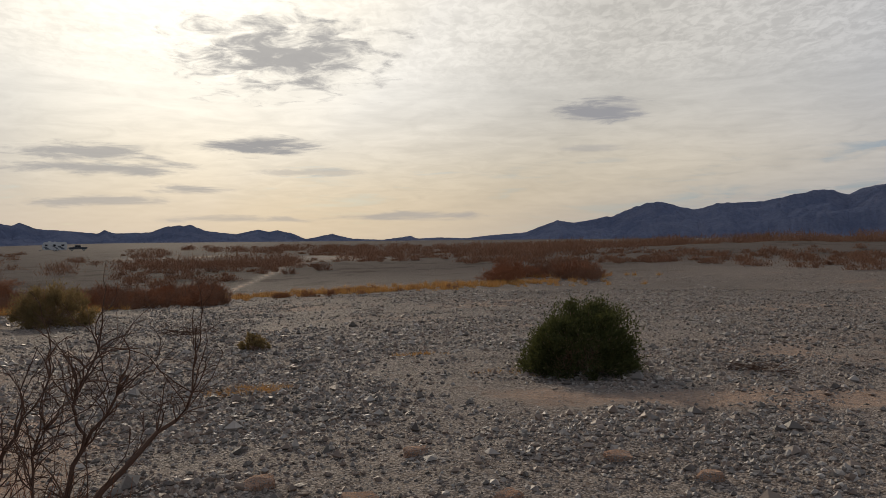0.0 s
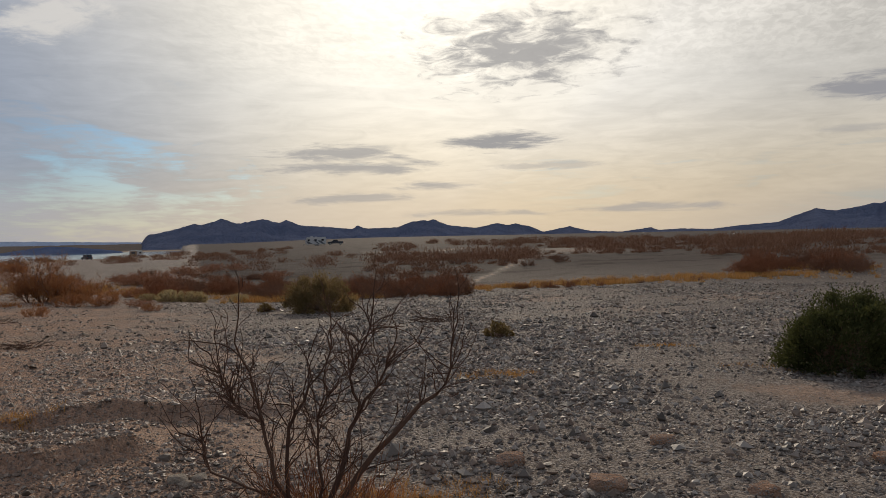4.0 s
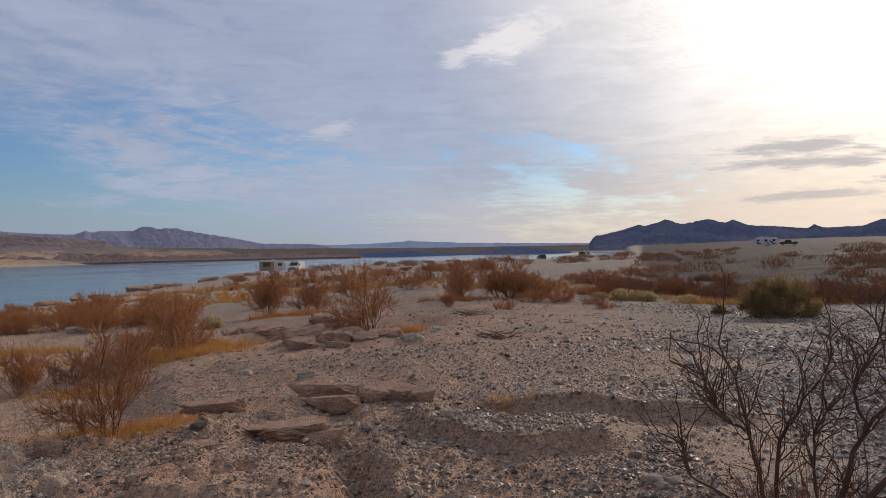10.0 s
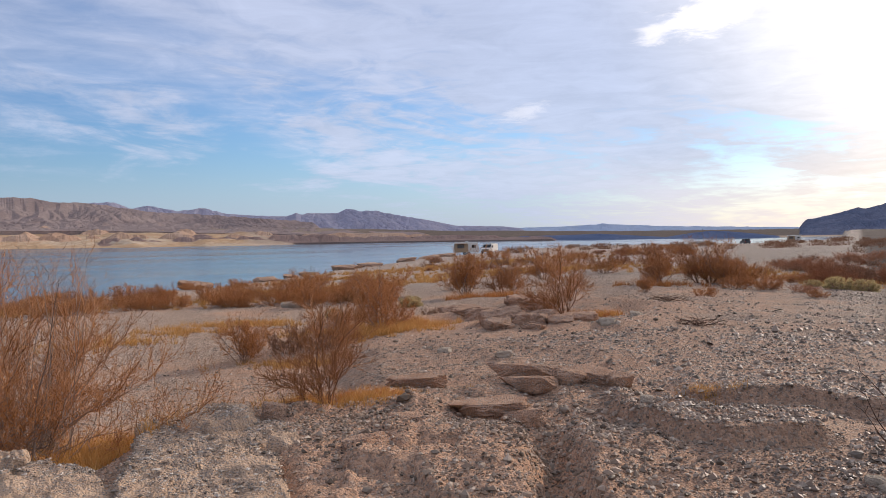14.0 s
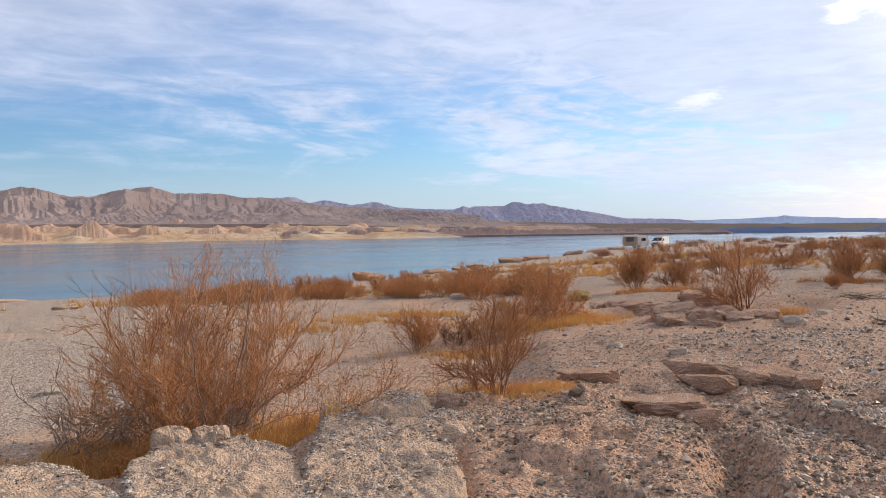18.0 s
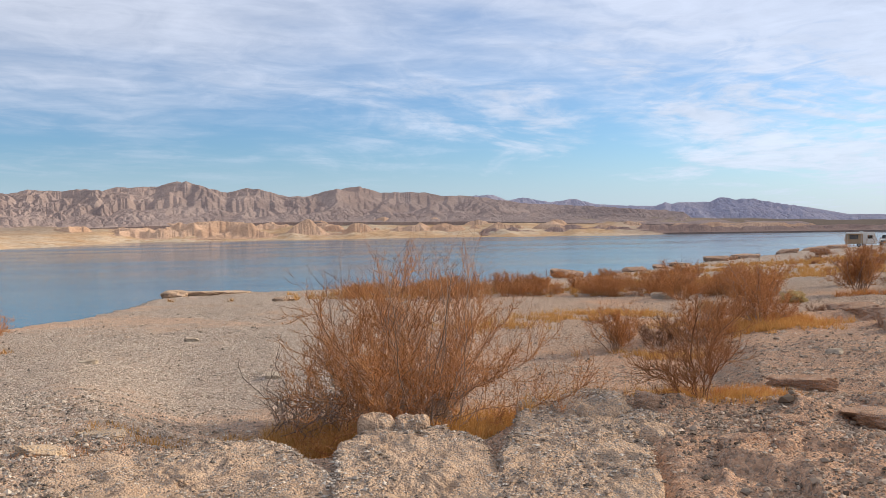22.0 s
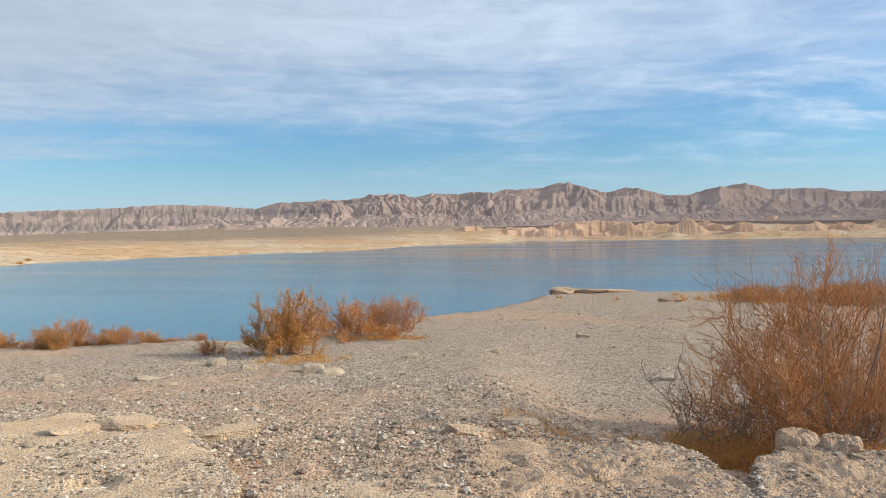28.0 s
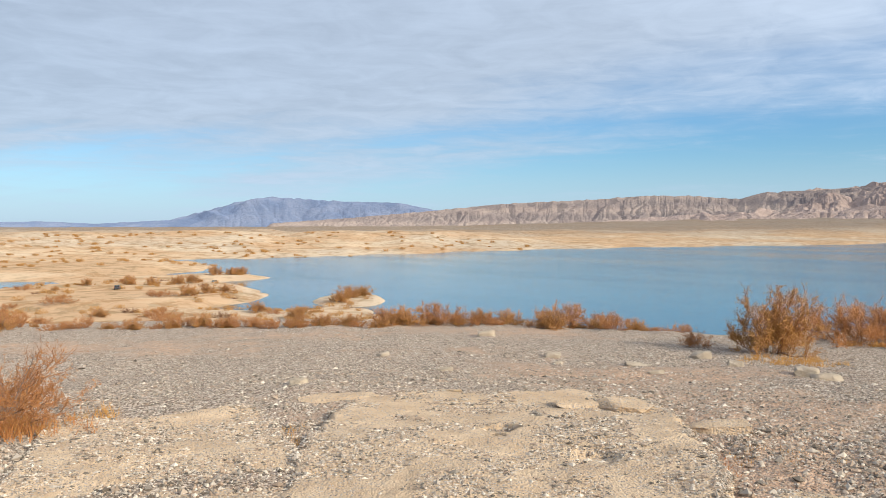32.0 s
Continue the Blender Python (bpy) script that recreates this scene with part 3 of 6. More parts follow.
def land(az, r):
    """Height of the ground, how sandy it is, and its scrub tone with painted stone shade."""
    a = np.radians(az)
    x, y = -r * np.sin(a), r * np.cos(a)
    w = sstep(45, 74, az) * sstep(230, 200, az)
    w2 = sstep(25, 40, az) * sstep(230, 200, az)
    bench = -w * (0.30 * sstep(8.5, 12, r) + 0.024 * np.clip(r - 12, 0, 190)) - w2 * 0.0115 * np.clip(r - 30, 0, 400) * (1 - w)
    bench = bench - 0.10 * sstep(10, 30, r)
    # the broad gravel swell toward the dark range, and the low hill under the trailer
    bench = bench + sstep(4, -25, az) * 1.35 * sstep(25, 75, r) * sstep(400, 150, r)
    bench = bench - 0.35 * np.exp(-((az - 22) / 16) ** 2) * np.exp(-((r - 33) / 12) ** 2)
    # the drop behind the rock ledge
    ledge = knots(((66, 8.7), (75, 8.2), (80, 7.9), (84, 7.3), (88, 7.0), (104, 7.0), (116, 7.1)), az) + 0.3 * (fbm(az * 0.12, az * 0 + 3, 5) - 0.4)
    led = sstep(66, 71, az) * sstep(112, 104, az)
    bench = bench - 0.38 * led * sstep(ledge - 0.25, ledge + 0.25, r) * sstep(19, 11, r)
    # the trampled rock shelf lies a little lower than its slabs
    bench = bench - 0.26 * sstep(73, 78, az) * sstep(114, 109, az) * sstep(7.2, 6.7, r) * sstep(2.7, 3.9, r)
    # rain-cut hollows among the rocks
    near = sstep(24, 6, r) * sstep(1.5, 3.6, r)
    g = fbm(x * 0.55, y * 0.55, 11, 4)
    rough = sstep(40, 52, az) * sstep(72, 60, az)
    bench = bench + near * (0.10 * (g - 0.5) + rough * 0.30 * (ridged(x * 0.5, y * 0.5, 23, 4) - 0.66))
    hummock = sstep(44, 50, az) * sstep(70, 62, az) * sstep(11, 14, r) * sstep(27, 20, r)
    bench = bench + hummock * 0.5 * (ridged(x * 0.28, y * 0.28, 29, 4) - 0.55)
    # a gully down to the viewer, and a curved step in the gravel
    gully = np.abs(az - 56.3 - 1.0 * np.sin(r * 2.6) - 0.5 * (r - 6))
    bench = bench - 0.22 * np.exp(-(gully / 1.5) ** 2) * sstep(3.4, 4.4, r) * sstep(7.6, 6.9, r)
    wob = 0.35 * (fbm(x * 1.9, y * 1.9, 57, 3) - 0.5)
    lip = r - knots(((26, 7.75), (34.4, 7.65), (41.4, 8.0), (47.5, 8.15)), az) + wob * 0.8
    bench = bench + 0.16 * sstep(-0.06, 0.05, lip) * np.exp(-np.clip(lip, 0, 9) / 1.3) * sstep(26, 32, az) * sstep(48.5, 45.5, az)
    arc = r - knots(((37, 6.55), (41, 6.4), (44.7, 6.25), (47.6, 6.5), (49.6, 6.9), (51.0, 7.5)), az) + wob
    bench = bench + 0.15 * sstep(-0.07, 0.06, arc) * np.exp(-np.clip(arc, 0, 9) / 1.0) * sstep(36.5, 39.5, az) * sstep(52, 50.8, az)
    wall = 54.7 + 5 * wob + 0.9 * np.sin(r * 2.1) - az
    bench = bench + 0.15 * sstep(-0.7, 0.6, wall) * np.exp(-np.clip(wall, 0, 60) / 5.0) * sstep(4.2, 4.9, r) * sstep(7.6, 7.2, r)
    bench = bench - 0.16 * np.exp(-((r - 6.35) / 0.2) ** 2) * np.exp(-((az - 153) / 3.0) ** 2)
    crust = sstep(41, 46, az) * sstep(78, 72, az) * sstep(9.5, 8.2, r) * sstep(2.4, 3.6, r)
    bench = bench + crust * (0.10 * (ridged(x * 1.7, y * 1.7, 37, 4, 0.6) - 0.62) + 0.05 * (fbm(x * 6, y * 6, 39, 3) - 0.5))
    shelf = shelves(az, r, x, y)
    bench = bench + shelf * 0.10
    bench = bench + (fbm(x * 0.07, y * 0.07, 31, 4) - 0.5) * 0.7 * sstep(22, 60, r)
    bench = bench + (fbm(x * 1.6, y * 1.6, 7, 4) - 0.5) * 0.10 + (fbm(x * 7, y * 7, 8, 3) - 0.5) * 0.035 * sstep(40, 10, r)
    # plains that climb toward the mountains
    plainz = bench + np.clip(r - 500, 0, 3000) * 0.004 * sstep(33, 20, az)
    # lake side
    edge = knots(EDGE, az) * (1 + 0.05 * (fbm(az * 0.9, az * 0, 3, 3) - 0.5))
    far = knots(FAR, az) * (1 + 0.10 * (fbm(az * 0.5, az * 0 + 7, 4, 4) - 0.5))
    drop = np.interp(az, (128, 142), (0.0, 1.0)) * 105 + np.maximum(edge * 0.18, 5) * np.interp(az, (128, 142), (1.0, 0.15))
    low = -28.0 + 0 * r
    # sand flats and bars of the near cove
    for caz, cr, ht, hr, top in SANDS:
        ca = np.radians(caz)
        dx, dy = x + cr * np.sin(ca), y - cr * np.cos(ca)
        tang, rad = dx * np.cos(ca) + dy * np.sin(ca), -dx * np.sin(ca) + dy * np.cos(ca)
        q = np.sqrt((tang / ht) ** 2 + (rad / hr) ** 2) + 0.55 * (fbm(x * 0.022, y * 0.022, 43, 4) - 0.5) * (1 if ht > 20 else 0.5)
        low = np.maximum(low, LAKE_Z - 3.0 + (3.0 + top) * sstep(1.35, 0.75, q))
    low = low + (fbm(x * 0.02, y * 0.02, 41, 5) - 0.5) * 3.2 * sstep(-25, -22, low)
    z = bench + (low - bench) * sstep(edge, edge + drop, r)
    # far shore: beach, eroded bluffs, long slope up to the mountains
    base = np.tan(np.radians(knots(BASE_EL, az))) * 3500 + 1.65
    s = r - far
    gull = ridged(x * 0.0068, y * 0.0068, 51, 5, 0.55)
    bl = knots(BAD, az) * 0.45
    up = sstep(60, 330, s + 260 * (gull - 0.5))
    farz = LAKE_Z - 2 + 5.0 * sstep(-40, 60, s) + bl * (36 * up + 20 * (gull - 0.6) * sstep(60, 300, s)) * (0.55 + 0.75 * fbm(az * 0.35, az * 0, 6, 3))
    hills = sstep(118, 150, az)
    farz = farz + hills * (20 * sstep(40, 300, s) * fbm(x * 0.006, y * 0.006, 61, 4) + 9 * (fbm(x * 0.012, y * 0.012, 64, 4) - 0.45) * sstep(20, 200, s))
    climb = sstep(250, 1500, s) if np.isscalar(s) else np.clip((s - 200) / np.maximum(3500 - far - 200, 400), 0, 1.3)
    top = np.maximum(farz, LAKE_Z + 3)
    farz = farz + (base - top) * np.clip(climb, 0, 1) ** 1.2 * sstep(100, 500, s) + (gull - 0.6) * 10 * sstep(400, 900, s)
    z = np.where(s > -60, np.maximum(z, farz), z)
    lake_side = (az > 33.5) & (az < 222)
    z = np.where(lake_side, z, plainz)
    sand = np.where(lake_side, sstep(edge + 1, edge + 25, r), 0) * np.where(az < 132, sstep(-80, 0, s), 1)
    sand = np.where((az > 128) & (s < 0), sand * sstep(LAKE_Z - 2, LAKE_Z + 0.5, z), sand)
    sand = sand * (1 - 0.5 * sstep(500, 1300, s) * sstep(60, 74, az))
    sand = np.where(az < 74, sand * 0.45, sand)
    # off the lake side the ramp also paints in the shade of missing stones
    plain = np.where(lake_side, np.maximum(sstep(300, 1100, s) * np.interp(az, (70, 84, 104, 118), (0.75, 0.25, 0.3, 0.62)), sstep(78, 62, az) * sstep(0, 200, s) * 0.97), sstep(15, 52, r + 30 * (fbm(x * 0.05, y * 0.05, 77, 4) - 0.5)) * 0.92 * (1 - 0.85 * wash_track(az, r)))
    return z, sand, plain


def height(x, y):
    return float(land(np.array(math.degrees(math.atan2(-x, y)) % 360 if math.degrees(math.atan2(-x, y)) < -60 else math.degrees(math.atan2(-x, y))), np.array(math.hypot(x, y)))[0])


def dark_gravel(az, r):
    """How far stones are darkened, partly as painted backlit shade: most on the old gravel plain."""
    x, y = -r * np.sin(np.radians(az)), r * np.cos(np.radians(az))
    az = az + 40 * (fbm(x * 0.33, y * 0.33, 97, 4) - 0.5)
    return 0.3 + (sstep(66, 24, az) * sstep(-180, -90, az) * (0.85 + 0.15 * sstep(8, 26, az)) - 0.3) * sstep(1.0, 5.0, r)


def ruddy_dirt(az, r):
    """Where the dirt turns red-brown: round the brown sandstone, fading toward the grey plain and the ledge."""
    return sstep(22, 42, az) * sstep(100, 76, az) * sstep(40, 22, r)


def build_ground():
    az = np.concatenate([np.arange(-34, 182, 0.35), np.arange(182, 326, 3.0)])
    r = np.concatenate([[0.0005, 0.3, 0.6, 1.2, 1.8, 2.4], 2.8 * 1.011 ** np.arange(0, 247), np.geomspace(42, 640, 95), np.linspace(650, 3400, 120), np.geomspace(3450, 4800, 14)])
    A, R = np.meshgrid(az, r, indexing="ij")
    z, sand, plain = land(A, R)
    a = np.radians(A)
    x, y = -R * np.sin(a), R * np.cos(a)
    dusty = fbm(x * 0.25, y * 0.25, 71, 3) - 0.5 + 0.4 * sstep(30, 60, A) * sstep(12, 7, R) * sstep(2.0, 4.5, R)
    dusty = dusty + 0.7 * np.exp(-((y - (8.6 - 0.10 * (x - 2))) / 0.45) ** 2) * sstep(-0.5, 1.5, x)
    dusty = dusty + 0.5 * sstep(26, 36, A + 20 * (fbm(x * 0.4, y * 0.4, 99, 3) - 0.5)) * sstep(62, 52, A) * sstep(15, 10, R) * sstep(2.5, 4.5, R)
    dusty = dusty + 0.45 * sstep(30, 42, A) * sstep(82, 70, A) * sstep(24, 12, R) * sstep(2.5, 4.5, R) * (0.4 + fbm(x * 0.6, y * 0.6, 83, 3))
    dusty = dusty - 0.3 * sstep(22, 40, R) * sstep(46, 36, A)
    dusty = dusty + 0.9 * wash_track(A, R)
    dusty = dusty + 0.55 * shelves(A, R, x, y)
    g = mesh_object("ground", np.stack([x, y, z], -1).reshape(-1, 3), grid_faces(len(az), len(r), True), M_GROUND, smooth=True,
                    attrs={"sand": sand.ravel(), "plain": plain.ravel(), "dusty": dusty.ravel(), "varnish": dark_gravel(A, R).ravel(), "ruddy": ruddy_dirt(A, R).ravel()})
    return tagged(g, "grey gravel desert ground with tan sand patches", "ground", kind="structure")


build_ground()


def build_lake():
    s = np.array([[-4700, -4700, LAKE_Z], [4700, -4700, LAKE_Z], [4700, 4700, LAKE_Z], [-4700, 4700, LAKE_Z]])
    tagged(mesh_object("water", s, [[0, 1, 2, 3]], M_WATER), "calm blue lake with faint ripples", "lake", kind="structure")


build_lake()


def erode(z, dx, dy, rounds, cut, creep, rest=0.0):
    """Lets running water carve a height field: each round follows the steepest way down and lowers the beds."""
    nu, nv = z.shape
    n = nu * nv
    me = np.arange(n).reshape(nu, nv)
    z = z.copy()
    fixed = np.zeros((nu, nv), bool)
    fixed[:, 0] = fixed[:, -1] = True
    fixed = fixed.ravel()
    for _ in range(rounds):
        pad = np.pad(z, 1, mode="edge")
        pid = np.pad(me, 1, mode="edge")
        best, to, gap = np.zeros((nu, nv)), me.copy(), np.ones((nu, nv))
        for i in (-1, 0, 1):
            for j in (-1, 0, 1):
                if i or j:
                    d = math.hypot(i * dx, j * dy)
                    fall = (z - pad[1 + i:1 + i + nu, 1 + j:1 + j + nv]) / d
                    up = fall > best
                    best, to, gap = np.where(up, fall, best), np.where(up, pid[1 + i:1 + i + nu, 1 + j:1 + j + nv], to), np.where(up, d, gap)
        order, down = np.argsort(z.ravel()).tolist(), to.ravel().tolist()
        area = [1.0] * n
        for k in reversed(order):
            if down[k] != k:
                area[down[k]] += area[k]
        f = (cut * np.sqrt(np.array(area) * dx * dy) / gap.ravel() * ~fixed).tolist()
        h = z.ravel().tolist()
        for k in order:
            if down[k] != k:
                h[k] = (h[k] + f[k] * h[down[k]]) / (1 + f[k])
        z = np.array(h).reshape(nu, nv)
        for _ in range(4 if rest else 0):
            for ax, d in ((0, dx), (1, dy)):
                step = np.diff(z, axis=ax)
                move = 0.3 * np.sign(step) * np.maximum(np.abs(step) - rest * d, 0)
                lo, hi = [(0, 0), (0, 0)], [(0, 0), (0, 0)]
                lo[ax], hi[ax] = (0, 1), (1, 0)
                z = z + (np.pad(move, lo) - np.pad(move, hi)) * (~fixed).reshape(nu, nv)
        p = np.pad(z, 1, mode="edge")
        z = z + creep * (p[:-2, 1:-1] + p[2:, 1:-1] + p[1:-1, :-2] + p[1:-1, 2:] - 4 * z) * (~fixed).reshape(nu, nv)
    return z


def mountain_range(name, label, crest, r0, depth, mat, seed, fine=0.1, rows=110, foot=None, rounds=14, cut=0.06, creep=0.01, lump=0.5, grain=420.0, bulge=1.0, cliff=0.0, tops=0.6, even=1.5, mounds=False, rest=0.62, cat="mountain", group="mountain ranges around the lake"):
    """A ridge round the viewer: its crest by azimuth, with slopes before and behind it that water has carved."""
    az0, az1 = crest[0][0], crest[-1][0]
    az = np.arange(az0, az1, fine)
    v = np.linspace(0, 1, rows)
    A, V = np.meshgrid(az, v, indexing="ij")
    R = r0 + depth * V
    el = knots(crest, A)
    span = az1 - az0
    fade = sstep(0, 0.03 * span, A - az0) * sstep(0, 0.03 * span, az1 - A)
    base = (np.tan(np.radians(knots(BASE_EL, A))) * r0 - 22.0) if foot is None else foot + 0 * A
    rise = np.maximum(np.tan(np.radians(el)) * (r0 + depth * tops) + 1.65 - base, 1.0)
    x, y = -R * np.sin(np.radians(A)), R * np.cos(np.radians(A))
    s = np.clip(V / tops, 0, 1)
    prof = np.where(V < tops, s ** bulge, 1 - np.clip((V - tops) / (1 - tops), 0, 1) ** 1.5)
    if cliff:
        prof = np.where(V < tops, (1 - cliff) * prof + cliff * sstep(0.62, 0.86, s), prof)
    across, along = np.radians(A) * r0 / grain, (R - r0) / grain
    big = fbm(across * 0.8 + seed, along * 0.8, seed, 5, 0.55) - 0.5
    spur = ridged(across * 1.3 + big * 1.2, along * 0.7 + seed, seed + 3, 4, 0.5) - 0.65
    z = base + rise * np.clip(prof * (1 + lump * (big * 1.4 + spur * 0.9)), 0, None)
    if mounds:
        knob = sstep(0.40, 0.66, fbm(across * 1.5 + seed, along * 1.1, seed + 11, 4, 0.5)) * (0.55 + 0.45 * vnoise(across * 2.2, along * 2.2, seed + 13))
        z = base + rise * (0.22 * np.minimum(1, 3 * V) + 0.85 * knob * sstep(0.10, 0.3, V)) * sstep(1.0, 0.85, V)
    z = z + rise * 0.16 * (fbm(across * 7, along * 7, seed + 7, 4, 0.6) - 0.5) * np.minimum(1, 8 * V)
    z = erode(z, r0 * radians(fine), depth / (rows - 1), rounds, cut, creep, rest)
    # the skyline is brought back to the crest that is seen
    tan_el = (z - 1.65) / R
    m = tan_el.argmax(1)
    i = np.arange(len(az))
    q = (np.tan(np.radians(el[:, 0])) * R[i, m] + 1.65 - base[i, m]) / np.maximum(z[i, m] - base[i, m], 2.0)
    w = max(1, int(even / fine / 2))
    q = np.convolve(np.pad(np.clip(q if not mounds else q * 0 + 1.0, 0.2, 4.0), w, mode="edge"), np.ones(2 * w + 1) / (2 * w + 1), "valid")
    z = base + (z - base) * q[:, None] * fade - 14.0 * (1 - fade)
    z[:, 0] = -45.0
    ob = mesh_object(name, np.stack([x, y, z], -1).reshape(-1, 3), grid_faces(len(az), len(v)), mat, smooth=False)
    return tagged(ob, label, cat, group=group, kind="structure")


mountain_range("mountain_range", "dark hazy mountain range against the light",
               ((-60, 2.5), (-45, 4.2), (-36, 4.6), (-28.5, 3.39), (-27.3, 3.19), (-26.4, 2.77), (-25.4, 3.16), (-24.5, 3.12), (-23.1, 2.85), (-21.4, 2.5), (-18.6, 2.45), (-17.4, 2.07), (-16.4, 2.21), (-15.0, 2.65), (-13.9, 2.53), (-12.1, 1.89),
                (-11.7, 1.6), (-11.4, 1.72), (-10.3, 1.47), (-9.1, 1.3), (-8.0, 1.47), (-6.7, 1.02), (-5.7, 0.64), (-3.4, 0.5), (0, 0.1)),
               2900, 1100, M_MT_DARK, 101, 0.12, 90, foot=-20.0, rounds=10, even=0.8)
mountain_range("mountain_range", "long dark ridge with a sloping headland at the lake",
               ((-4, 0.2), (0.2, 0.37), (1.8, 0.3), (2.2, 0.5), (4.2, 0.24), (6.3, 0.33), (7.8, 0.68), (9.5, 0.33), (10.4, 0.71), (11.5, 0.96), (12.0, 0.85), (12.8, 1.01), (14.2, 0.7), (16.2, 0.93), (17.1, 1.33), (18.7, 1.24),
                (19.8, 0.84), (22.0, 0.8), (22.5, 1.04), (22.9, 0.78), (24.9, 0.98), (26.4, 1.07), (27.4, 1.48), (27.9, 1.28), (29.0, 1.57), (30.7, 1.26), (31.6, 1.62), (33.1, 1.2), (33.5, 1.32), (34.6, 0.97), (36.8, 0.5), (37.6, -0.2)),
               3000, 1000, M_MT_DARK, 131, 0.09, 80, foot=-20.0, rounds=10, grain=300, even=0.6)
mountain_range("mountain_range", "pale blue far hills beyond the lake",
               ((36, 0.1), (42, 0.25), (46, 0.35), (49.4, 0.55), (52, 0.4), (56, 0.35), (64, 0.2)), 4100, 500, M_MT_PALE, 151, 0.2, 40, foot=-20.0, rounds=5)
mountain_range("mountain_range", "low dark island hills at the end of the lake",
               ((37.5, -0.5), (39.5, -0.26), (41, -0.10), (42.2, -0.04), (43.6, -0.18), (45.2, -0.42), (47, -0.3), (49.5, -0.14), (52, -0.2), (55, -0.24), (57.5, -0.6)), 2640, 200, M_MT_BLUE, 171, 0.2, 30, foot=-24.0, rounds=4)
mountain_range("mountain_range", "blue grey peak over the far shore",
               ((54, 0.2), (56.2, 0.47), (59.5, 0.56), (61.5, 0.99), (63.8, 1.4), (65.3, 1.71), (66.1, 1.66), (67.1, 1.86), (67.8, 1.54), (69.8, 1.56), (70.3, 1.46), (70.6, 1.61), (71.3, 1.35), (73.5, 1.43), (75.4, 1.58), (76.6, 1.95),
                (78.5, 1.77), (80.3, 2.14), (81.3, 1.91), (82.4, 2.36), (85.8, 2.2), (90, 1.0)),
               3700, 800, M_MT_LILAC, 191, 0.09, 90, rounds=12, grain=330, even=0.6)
mountain_range("mountain_range", "brown gullied mountain range in the sun",
               ((68, 0.8), (72, 1.15), (76.5, 1.5), (80, 1.7), (83.9, 2.3), (85.8, 2.33), (87.3, 2.61), (90.3, 2.63), (91.7, 3.06), (93.4, 2.9), (95.4, 2.4), (96.9, 2.44), (98.2, 2.86), (99.5, 3.0), (100.7, 2.68), (101.8, 3.01), (103.4, 3.45),
                (104.2, 3.39), (105.4, 3.07), (107.7, 3.05), (108.4, 2.87), (109.9, 2.91), (111.1, 2.78), (112.9, 2.86), (114.0, 2.58), (115.1, 2.87), (117.2, 2.79), (118.2, 2.48), (120.6, 2.5), (123, 1.6)),
               3150, 1150, M_MT_BROWN, 211, 0.075, 170, rounds=18, cut=0.08, creep=0.01, grain=620, lump=1.1, even=1.0, rest=0.42)
mountain_range("foothills", "brown rolling foothills below the mountains",
               ((60, 0.1), (66, 0.25), (72, 0.55), (78, 0.9), (86, 1.3), (94, 1.55), (102, 1.7), (110, 1.6), (118, 1.35), (126, 1.0), (134, 0.5), (140, 0.1)),
               2990, 560, M_MT_BROWN, 411, 0.1, 90, rounds=10, grain=230, lump=1.3, even=3.0, tops=0.7)
mountain_range("mountain_range", "flat-topped mesa with banded cliffs",
               ((112, 2.2), (116, 2.6), (120, 2.4), (123.5, 2.3), (125, 1.9), (128, 2.15), (131, 2.2), (134.7, 1.95), (139, 1.8), (142, 1.6), (146, 1.2), (152, 0.7), (158, 0.3)),
               3200, 800, M_MT_MESA, 231, 0.075, 130, rounds=14, cut=0.06, creep=0.008, bulge=1.25, lump=0.7, rest=0.42, grain=360, even=0.8, tops=0.6)
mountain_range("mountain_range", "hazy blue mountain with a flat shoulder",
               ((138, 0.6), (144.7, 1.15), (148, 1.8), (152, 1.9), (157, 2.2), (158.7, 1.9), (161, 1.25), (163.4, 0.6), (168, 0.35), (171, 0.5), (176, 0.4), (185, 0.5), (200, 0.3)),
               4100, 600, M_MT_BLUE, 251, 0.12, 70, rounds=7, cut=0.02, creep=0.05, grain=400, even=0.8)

for crest, r0, depth, seed in ((((70, -0.2), (75, 0.3), (79, 0.45), (83, 0.62), (88, 0.78), (93, 0.7), (97, 0.82), (102, 0.75), (106, 0.62), (110, 0.55), (115, 0.4), (120, 0.0), (124, -0.3)), 2600, 330, 301),
                               (((60, 0.0), (64, 0.1), (70, 0.25), (75, 0.45), (82, 0.7), (90, 0.85), (98, 0.85), (106, 0.7), (114, 0.5), (122, 0.1)), 2860, 400, 321),
                               (((52, -0.3), (58, -0.1), (64, 0.0), (70, 0.14), (75, 0.25), (80, 0.2), (84, -0.1)), 2500, 300, 341)):
    mountain_range("eroded_bluff", "tan eroded bluffs along the far shore", crest, r0, depth, M_BLUFF if seed != 341 else M_BLUFF_DARK, seed, 0.06, 90, -19.0, 9, 0.045, 0.015, 0.8, 130.0, mounds=True, rest=0.5, cat="bluff", group="bluffs along the far shore")


# ---- gravel ----
def ico():
    bm = bmesh.new()
    bmesh.ops.create_icosphere(bm, subdivisions=1, radius=1)
    v = np.array([x.co[:] for x in bm.verts])
    f = np.array([[q.index for q in p.verts] for p in bm.faces])
    bm.free()
    return v, f


